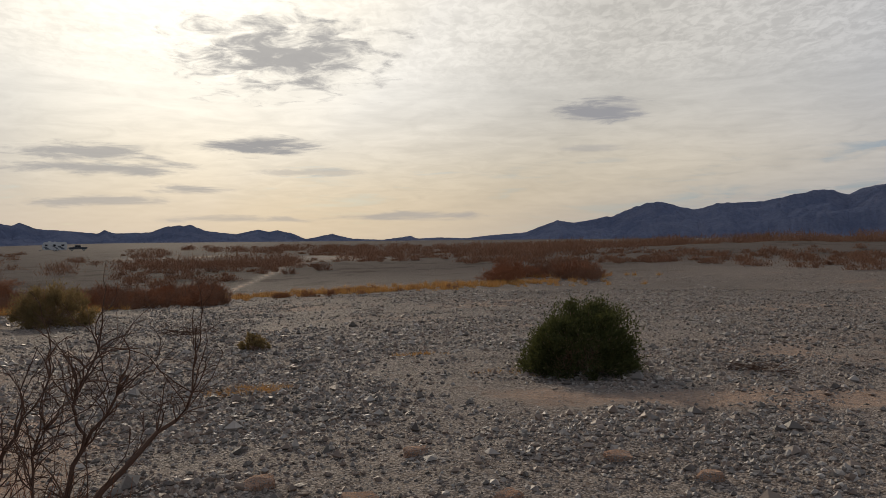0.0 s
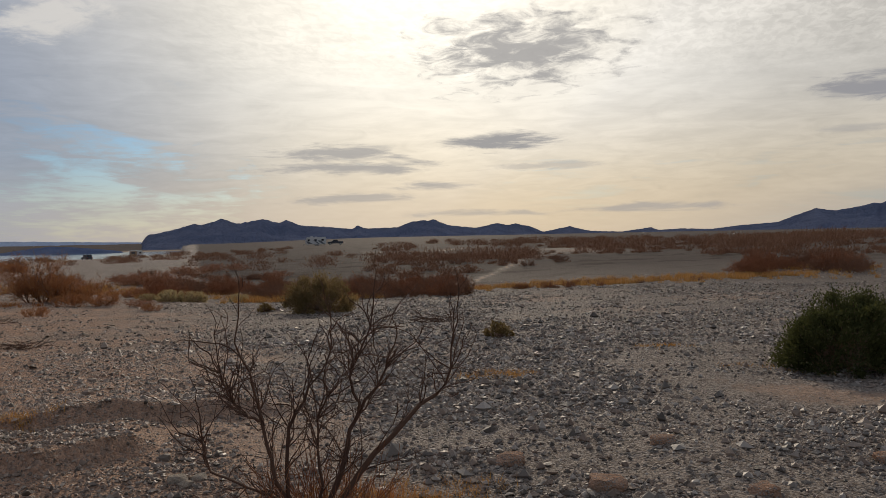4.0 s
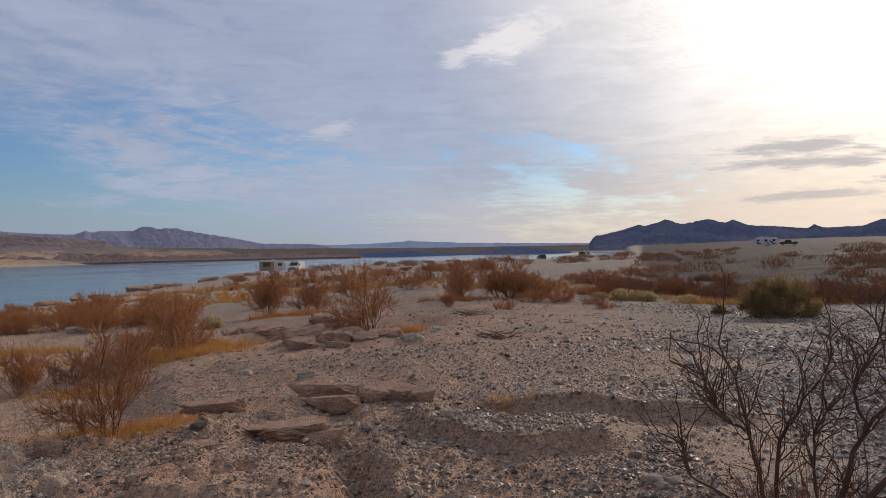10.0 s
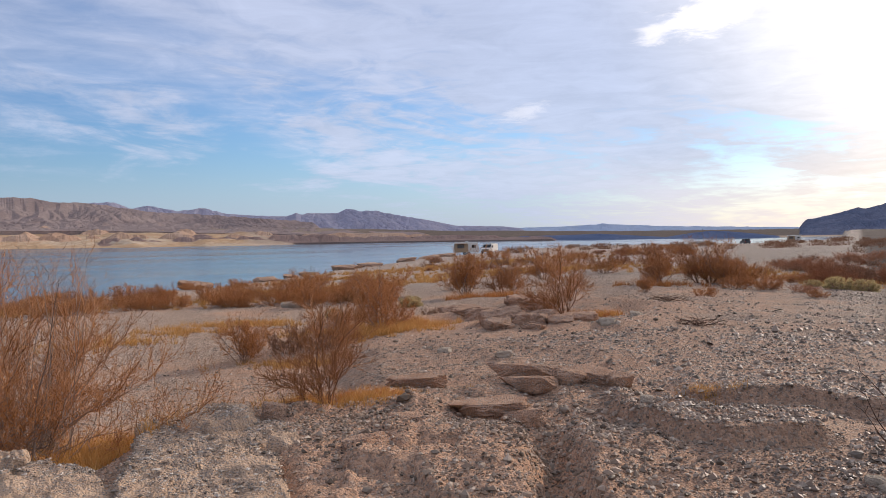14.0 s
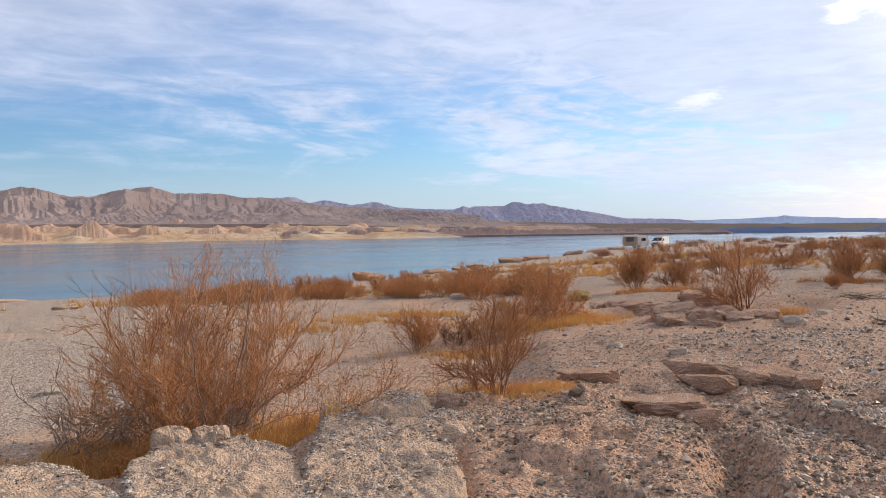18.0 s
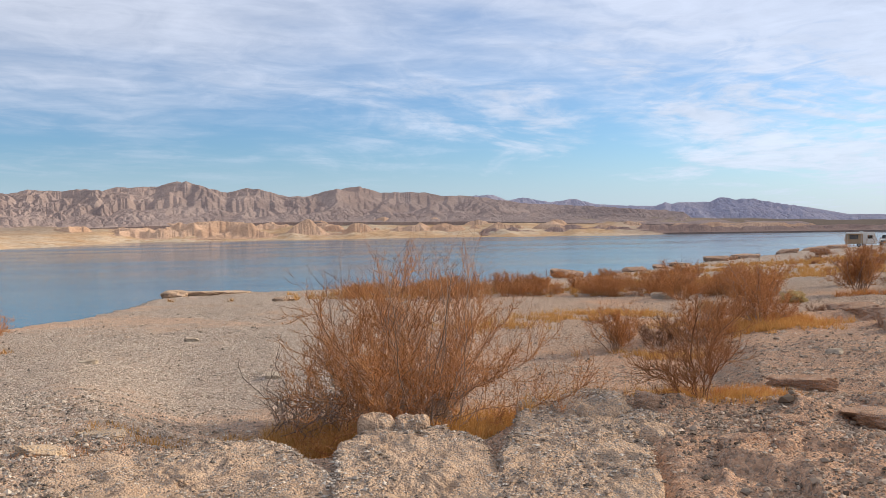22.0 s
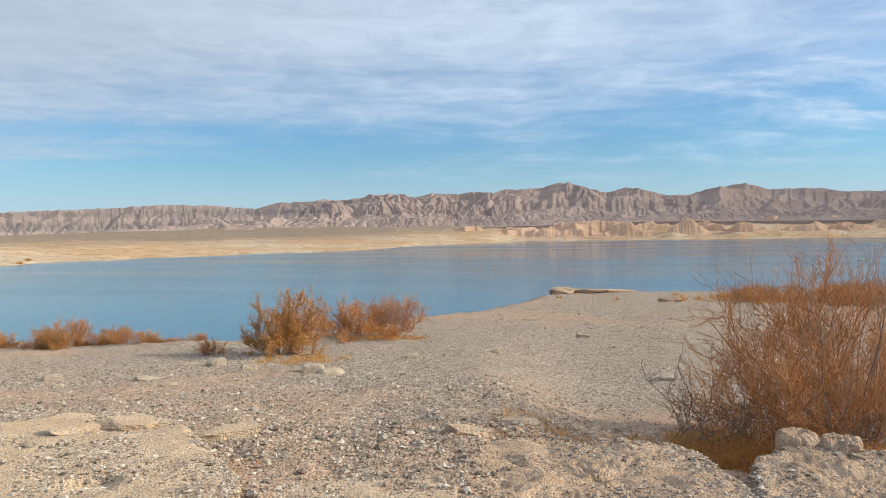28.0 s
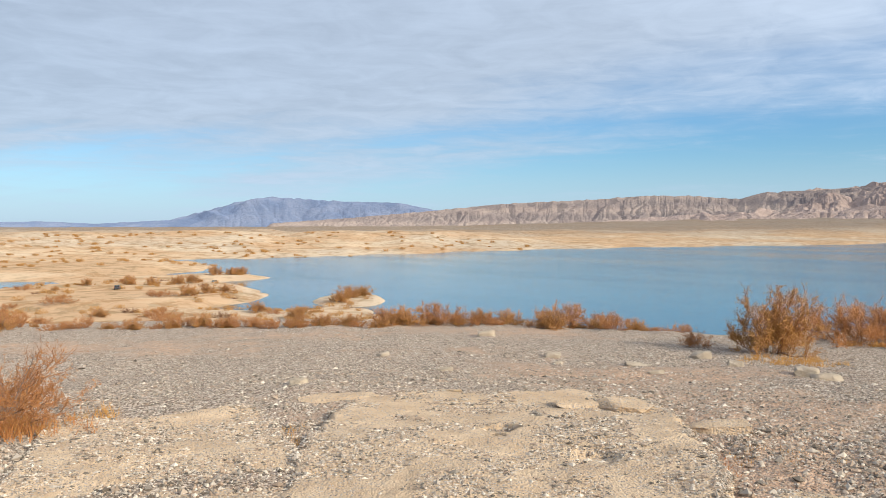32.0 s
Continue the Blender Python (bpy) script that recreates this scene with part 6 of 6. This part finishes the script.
grass("golden orange dry grass round the shrubs and rocks",
      ((90, 7.6, 1.3, 0.45, 0.26, 24), (83.5, 8.1, 0.7, 0.5, 0.26, 24), (97, 8.0, 0.9, 0.5, 0.18, 12), (101, 7.6, 0.6, 0.4, 0.13, 10), (105, 7.8, 0.8, 0.4, 0.1, 8), (70, 7.9, 0.6, 0.3, 0.14, 12), (73.5, 7.9, 0.4, 0.3, 0.12, 10), (66.5, 8.3, 0.5, 0.25, 0.12, 9), (60.5, 8.6, 0.25, 0.12, 0.1, 10),
       (46, 8.1, 0.35, 0.2, 0.12, 9), (26.5, 4.6, 0.55, 0.4, 0.16, 4), (19, 4.6, 0.35, 0.25, 0.12, 7), (22, 4.9, 0.3, 0.2, 0.12, 7), (13.1, 9.3, 0.6, 0.28, 0.07, 16), (1.6, 11.9, 0.3, 0.12, 0.08, 16), (16, 5.0, 0.4, 0.3, 0.08, 6), (154.2, 6.0, 0.07, 0.45, 0.1, 26), (156.6, 7.0, 0.06, 0.4, 0.07, 20), (134, 5.2, 0.3, 0.3, 0.05, 4), (126, 6.6, 0.4, 0.3, 0.05, 4),
       (139.5, 6.75, 0.12, 0.1, 0.12, 10), (-6.5, 10.2, 0.7, 0.2, 0.06, 6), (123.6, 13.3, 0.8, 0.4, 0.12, 6), (118, 16.4, 0.9, 0.4, 0.12, 5), (66, 16.2, 1.2, 0.7, 0.25, 7), (72.5, 14.2, 0.9, 0.5, 0.16, 6), (64.5, 17.3, 1.0, 0.5, 0.25, 7), (70, 17.5, 1.3, 0.6, 0.15, 4),
       (51.5, 17.4, 0.7, 0.4, 0.2, 6), (57, 17.2, 1.0, 0.4, 0.1, 3), (75, 20.5, 2.0, 0.8, 0.2, 3), (79, 19, 1.2, 0.6, 0.2, 3), (83, 17.5, 1.3, 0.6, 0.18, 3), (171, 8.2, 0.6, 0.4, 0.16, 6)), 801, M_GRASS)
grass("low rust-red dry herbs under the shrubs and between rocks",
      ((67.6, 8.2, 0.5, 0.25, 0.12, 16), (71.6, 8.1, 0.3, 0.2, 0.10, 12), (100, 7.9, 0.8, 0.3, 0.10, 7), (95, 7.7, 0.6, 0.3, 0.14, 9), (88, 7.5, 1.2, 0.3, 0.18, 10), (26.5, 4.5, 0.7, 0.4, 0.2, 6), (51.6, 17.5, 0.9, 0.5, 0.2, 6),
       (46.2, 26.6, 1.2, 0.5, 0.25, 4), (64.6, 17.2, 0.9, 0.5, 0.2, 6), (130, 6.3, 0.2, 0.2, 0.06, 8), (112, 7.0, 0.5, 0.2, 0.06, 7), (173, 8.0, 0.6, 0.4, 0.2, 8), (58.4, 24.6, 1.2, 0.6, 0.25, 4)), 803, M_RUST)
grass("wide golden strips of dry desert grass",
      ((6, 32, 4.5, 1.7, 0.26, 2.0), (-3, 34, 4.0, 2.0, 0.26, 2.0), (13, 32, 3.0, 1.4, 0.22, 1.8), (24.5, 26.6, 1.3, 0.5, 0.28, 4.0), (-9, 38, 3.0, 1.0, 0.25, 1.6), (19, 30, 2.5, 0.9, 0.25, 1.2), (23.5, 27.5, 1.2, 0.8, 0.25, 1.0), (29.9, 26.3, 1.5, 0.6, 0.3, 3.5), (33, 29, 2.2, 1.0, 0.25, 1.2), (38, 33, 3, 1.2, 0.25, 1.0), (43, 38, 5, 3, 0.3, 0.8),
       (52, 45, 6, 4, 0.3, 0.6), (60, 48, 6, 5, 0.3, 0.6), (66, 42, 5, 4, 0.3, 0.8), (70, 40, 4, 4, 0.3, 0.8), (74, 35, 4, 3, 0.25, 0.9), (68, 55, 6, 4, 0.3, 0.5), (63, 70, 8, 6, 0.35, 0.35), (78, 31, 4, 2, 0.25, 0.9), (90, 30, 5, 2, 0.3, 1.0), (57, 70, 8, 8, 0.35, 0.3)), 802, M_GRASS, 42)


def twig_pile():
    rng = np.random.default_rng(81)
    lines = []
    for _ in range(90):
        a = rng.uniform(0, 6.283)
        p = (rng.normal(0, 0.25), rng.normal(0, 0.1), rng.uniform(0.0, 0.12))
        lines.append(shoot(rng, p, (math.cos(a), math.sin(a) * 0.4, rng.uniform(-0.1, 0.25)), rng.uniform(0.2, 0.5), 0.006, 3, 0.2, 0.0))
    v, f = tubes(lines, 3)
    ob = mesh_object("brushwood", v, f, M_BARE)
    ob.matrix_basis = put(None, *polar(17.2, 16.4), 17)
    return tagged(ob, "flat heap of dark dead brushwood on gravel", "brushwood", group="dead brushwood on the gravel")


pile = twig_pile()
for az, r, s in ((-11.5, 16.2, 0.5), (138.3, 6.75, 0.25), (-21, 11.0, 0.7), (44.5, 14.5, 0.7), (46, 20, 0.8)):
    copy_thing(pile, put(None, *polar(az, r), az, s, sink=0.0))


# ---- vehicles parked far off ----
def paint(name, col, rough=0.35, metal=0.0):
    m, n = material(name)
    p = n.add("ShaderNodeTexCoord").outputs["Object"]
    dirt = n.ramp(n.noise(p, 1.7, 5, 0.65), 0.45, 0.75, 0.0, 0.35)
    finish(n, n.mix(dirt, col, (0.36, 0.28, 0.20)), n.m("ADD", rough, n.m("MULTIPLY", dirt, 0.6)), **{"Metallic": metal, "Specular IOR Level": 0.5, "Diffuse Roughness": 0.0})
    return m


V_WHITE = paint("white_vehicle_paint", (0.62, 0.61, 0.585))
V_DARK = paint("dark_blue_vehicle_paint", (0.030, 0.036, 0.050), 0.3)
V_GREY = paint("grey_vehicle_paint", (0.20, 0.20, 0.21), 0.35)
V_TAN = paint("tan_panel", (0.42, 0.30, 0.19), 0.6)
V_STRIPE = paint("grey_stripe", (0.10, 0.105, 0.115), 0.5)
V_GLASS = paint("dark_window_glass", (0.012, 0.014, 0.017), 0.08)
V_TYRE = paint("black_rubber", (0.022, 0.022, 0.023), 0.85)
V_RIM = paint("dull_alloy", (0.42, 0.42, 0.43), 0.4, 0.8)
V_LAMP = paint("clear_lamp", (0.70, 0.70, 0.68), 0.15)
V_RED = paint("red_lamp", (0.35, 0.03, 0.025), 0.3)


def prism(profile, y0, y1, bevel=0.03):
    """A side profile (x, z) drawn across from y0 to y1, with softened edges."""
    bm = bmesh.new()
    a = [bm.verts.new((x, y0, z)) for x, z in profile]
    b = [bm.verts.new((x, y1, z)) for x, z in profile]
    bm.faces.new(a)
    bm.faces.new(list(reversed(b)))
    for i in range(len(profile)):
        j = (i + 1) % len(profile)
        bm.faces.new((a[j], a[i], b[i], b[j]))
    bmesh.ops.recalc_face_normals(bm, faces=bm.faces)
    if bevel:
        bmesh.ops.bevel(bm, geom=bm.edges[:], offset=bevel, segments=2, affect="EDGES")
    return bm


def box(x0, x1, y0, y1, z0, z1, bevel=0.02):
    return prism(((x0, z0), (x1, z0), (x1, z1), (x0, z1)), y0, y1, bevel)


def disc(x, y0, y1, z, r, n=18, bevel=0.0):
    return prism([(x + r * math.cos(6.28318 * k / n), z + r * math.sin(6.28318 * k / n)) for k in range(n)], y0, y1, bevel)


def wheels(root, xs, half, r=0.36, w=0.22):
    for x in xs:
        for s in (-1, 1):
            ys = sorted((s * half, s * (half - w)))
            t = part("wheel", disc(x, *ys, r, r, 20, 0.03), V_TYRE, root)
            yr = sorted((s * (half + 0.012), s * (half - 0.05)))
            part("rim", disc(x, *yr, r, r * 0.62, 14), V_RIM, t)


def windows(root, spans, half, z0, z1):
    for x0, x1 in spans:
        for s in (-1, 1):
            ys = sorted((s * (half - 0.02), s * (half + 0.012)))
            part("window", box(x0, x1, *ys, z0, z1, 0.01), V_GLASS, root)


def lamps(root, x_front, x_back, half, z):
    for s in (-1, 1):
        ys = sorted((s * (half - 0.35), s * (half - 0.06)))
        part("headlight", box(x_front - 0.05, x_front + 0.03, *ys, z, z + 0.16), V_LAMP, root)
        ys = sorted((s * (half - 0.22), s * (half - 0.04)))
        part("tail_light", box(x_back - 0.03, x_back + 0.05, *ys, z, z + 0.3), V_RED, root)


def stand(root, az, r, turn, label, category):
    x, y = polar(az, r)
    pts = [height(x + dx, y + dy) for dx in (-1.5, 1.5) for dy in (-1.5, 1.5)]
    root.matrix_basis = pose(x, y, sum(pts) / 4 + 0.01, 0, 0, turn)
    return tagged(root, label, category, group="vehicles parked round the lake")


def travel_trailer(az, r, turn):
    root = new("travel_trailer")
    body = part("body", prism(((-3.7, 0.62), (-2.9, 0.50), (3.2, 0.50), (3.75, 1.0), (3.75, 2.0), (3.15, 3.05), (-3.4, 3.1), (-3.75, 2.6)), -1.22, 1.22, 0.08), V_WHITE, root)
    for pts in (((-3.2, 0.7), (-2.2, 0.7), (-0.6, 1.9), (-1.6, 1.9)), ((-1.4, 0.7), (-0.8, 0.7), (0.9, 1.95), (0.3, 1.95)), ((1.2, 0.7), (2.6, 0.7), (3.4, 1.6), (2.6, 1.6))):
        for s in (-1, 1):
            ys = sorted((s * 1.21, s * 1.235))
            part("stripe", prism(pts, *ys, 0), V_STRIPE, body)
    windows(root, ((-2.9, -2.0), (-0.4, 0.5), (2.1, 2.9)), 1.22, 1.75, 2.35)
    part("door", box(1.0, 1.7, -1.25, -1.2, 0.65, 2.5), V_WHITE, root, "white entry door")
    part("awning", prism(((-2.4, 2.9), (1.8, 2.9), (1.8, 3.0), (-2.4, 3.0)), -1.42, -1.22, 0.02), V_STRIPE, root)
    part("roof_vent", box(-0.4, 0.2, -0.3, 0.3, 3.08, 3.3), V_WHITE, root)
    part("air_conditioner", box(1.0, 1.9, -0.4, 0.4, 3.06, 3.38), V_WHITE, root)
    part("hitch", box(3.6, 4.6, -0.1, 0.1, 0.45, 0.58), V_STRIPE, root)
    part("jack", box(4.3, 4.4, -0.05, 0.05, 0.0, 0.6), V_STRIPE, root)
    wheels(root, (-0.75, 0.1), 1.2, 0.34)
    for x in (-3.2, 2.8):
        part("stabilizer", box(x, x + 0.12, -0.9, -0.78, 0.0, 0.6), V_STRIPE, root)
    return stand(root, az, r, turn, "white travel trailer with grey stripes on a low rise", "trailer")


def pickup(az, r, turn, mat, label):
    root = new("pickup_truck")
    part("body", prism(((-2.85, 0.55), (2.75, 0.45), (2.9, 0.95), (2.6, 1.12), (1.3, 1.2), (-2.85, 1.2)), -0.98, 0.98, 0.06), mat, root)
    part("cab", prism(((-1.0, 1.15), (1.4, 1.15), (0.75, 1.85), (-0.75, 1.9)), -0.88, 0.88, 0.07), mat, root)
    # white paint gives the dark truck's hood its sunlit paleness
    part("hood", box(1.35, 2.75, -0.85, 0.85, 1.08, 1.2, 0.04), V_WHITE, root, "pale sunlit hood")
    part("windshield", prism(((1.36, 1.2), (1.40, 1.2), (0.84, 1.8), (0.8, 1.8)), -0.78, 0.78, 0), V_GLASS, root)
    part("bed", box(-2.8, -1.05, -0.8, 0.8, 1.0, 1.24, 0.02), V_STRIPE, root)
    windows(root, ((-0.7, 0.05), (0.15, 0.75)), 0.87, 1.28, 1.68)
    part("bumper", box(2.85, 3.0, -0.9, 0.9, 0.45, 0.68), V_RIM, root)
    lamps(root, 2.88, -2.86, 0.95, 0.75)
    wheels(root, (-1.75, 1.85), 0.99, 0.40, 0.26)
    return stand(root, az, r, turn, label, "pickup truck")


def van(az, r, turn):
    root = new("van")
    part("body", prism(((-2.5, 0.4), (2.4, 0.4), (2.6, 0.7), (2.55, 1.05), (1.75, 1.25), (1.15, 1.98), (-2.4, 2.05), (-2.55, 1.2)), -0.97, 0.97, 0.08), V_WHITE, root)
    part("windshield", prism(((1.74, 1.27), (1.8, 1.27), (1.22, 1.92), (1.16, 1.92)), -0.85, 0.85, 0), V_GLASS, root)
    windows(root, ((0.35, 1.1),), 0.965, 1.25, 1.75)
    part("grille", box(2.55, 2.62, -0.6, 0.6, 0.65, 0.95), V_STRIPE, root)
    part("bumper", box(2.45, 2.68, -0.95, 0.95, 0.38, 0.6), V_STRIPE, root)
    for s in (-1, 1):
        part("mirror", box(1.25, 1.4, *sorted((s * 0.98, s * 1.2)), 1.25, 1.5), V_STRIPE, root)
    part("roof_rack", box(-2.0, 0.7, -0.7, 0.7, 2.05, 2.12), V_RIM, root)
    lamps(root, 2.57, -2.55, 0.95, 0.78)
    wheels(root, (-1.6, 1.75), 0.98, 0.35)
    return stand(root, az, r, turn, "white cargo van with dark windows on the shore flat", "van")


def camper(az, r, turn):
    root = new("camper")
    part("body", prism(((-2.6, 0.55), (2.4, 0.55), (2.5, 1.3), (2.1, 2.65), (-2.5, 2.7), (-2.7, 1.6)), -1.1, 1.1, 0.07), V_WHITE, root)
    part("open_hatch", box(-1.9, -0.5, -1.17, -1.13, 1.4, 2.2), V_STRIPE, root, "dark open hatch under the roof")
    part("side_panel", box(-2.5, 0.25, -1.14, -1.09, 0.6, 2.3), V_TAN, root, "tan weathered side panel")
    part("awning", prism(((-2.3, 2.3), (0.1, 2.3), (0.1, 2.38), (-2.3, 2.38)), -2.4, -1.1, 0.01), V_TAN, root, "tan canvas awning")
    for x in (-2.25, 0.0):
        part("awning_pole", box(x, x + 0.05, -2.38, -2.33, 0.0, 2.3, 0), V_RIM, root)
    windows(root, ((-1.6, -0.5), (1.0, 1.8)), 1.1, 1.5, 2.1)
    part("door", box(0.3, 0.9, -1.13, -1.09, 0.6, 2.3), V_WHITE, root)
    part("roof_vent", box(-0.3, 0.3, -0.3, 0.3, 2.68, 2.85), V_WHITE, root)
    wheels(root, (-0.4, 0.4), 1.08, 0.32)
    return stand(root, az, r, turn, "old white and tan camper with an awning", "camper")


def car(az, r, turn, mat, label):
    root = new("car")
    part("body", prism(((-2.3, 0.35), (2.25, 0.35), (2.35, 0.75), (1.25, 1.02), (-2.3, 1.08), (-2.38, 0.7)), -0.92, 0.92, 0.08), mat, root)
    part("cabin", prism(((-2.1, 1.05), (1.1, 1.0), (0.45, 1.6), (-1.8, 1.66)), -0.82, 0.82, 0.07), mat, root)
    part("windshield", prism(((1.05, 1.05), (1.1, 1.05), (0.5, 1.57), (0.46, 1.57)), -0.74, 0.74, 0), V_GLASS, root)
    part("rear_window", prism(((-2.1, 1.1), (-2.06, 1.1), (-1.84, 1.58), (-1.88, 1.58)), -0.72, 0.72, 0), V_GLASS, root)
    windows(root, ((-1.6, -0.65), (-0.55, 0.4)), 0.815, 1.1, 1.5)
    lamps(root, 2.32, -2.36, 0.9, 0.62)
    part("bumper", box(2.25, 2.42, -0.88, 0.88, 0.36, 0.55), V_STRIPE, root)
    wheels(root, (-1.4, 1.45), 0.93, 0.34)
    return stand(root, az, r, turn, label, "car")


def small_boat(az, r, turn):
    root = new("boat")
    part("hull", prism(((-1.5, 0.25), (-1.3, 0.0), (1.0, 0.0), (1.7, 0.55), (-1.5, 0.5)), -0.6, 0.6, 0.08), V_WHITE, root)
    part("seat", box(-0.6, -0.25, -0.55, 0.55, 0.45, 0.56), V_TAN, root)
    part("motor", box(-1.75, -1.5, -0.15, 0.15, 0.2, 0.9), V_STRIPE, root)
    return stand(root, az, r, turn, "small white boat drawn up on the sand", "boat")


travel_trailer(25.45, 296, 206)
pickup(24.1, 298, 205, V_DARK, "dark pickup truck parked by the trailer")
van(57.3, 172, 306)
camper(58.9, 166, 60)
car(40.2, 272, 150, V_DARK, "dark car parked on the shore flat")
camper(37.2, 346, 40)
car(166.7, 327, 250, V_DARK, "dark blue car parked on the sand")
car(160.6, 396, 262, V_GREY, "grey car parked near the water")
small_boat(149.7, 222, 240)
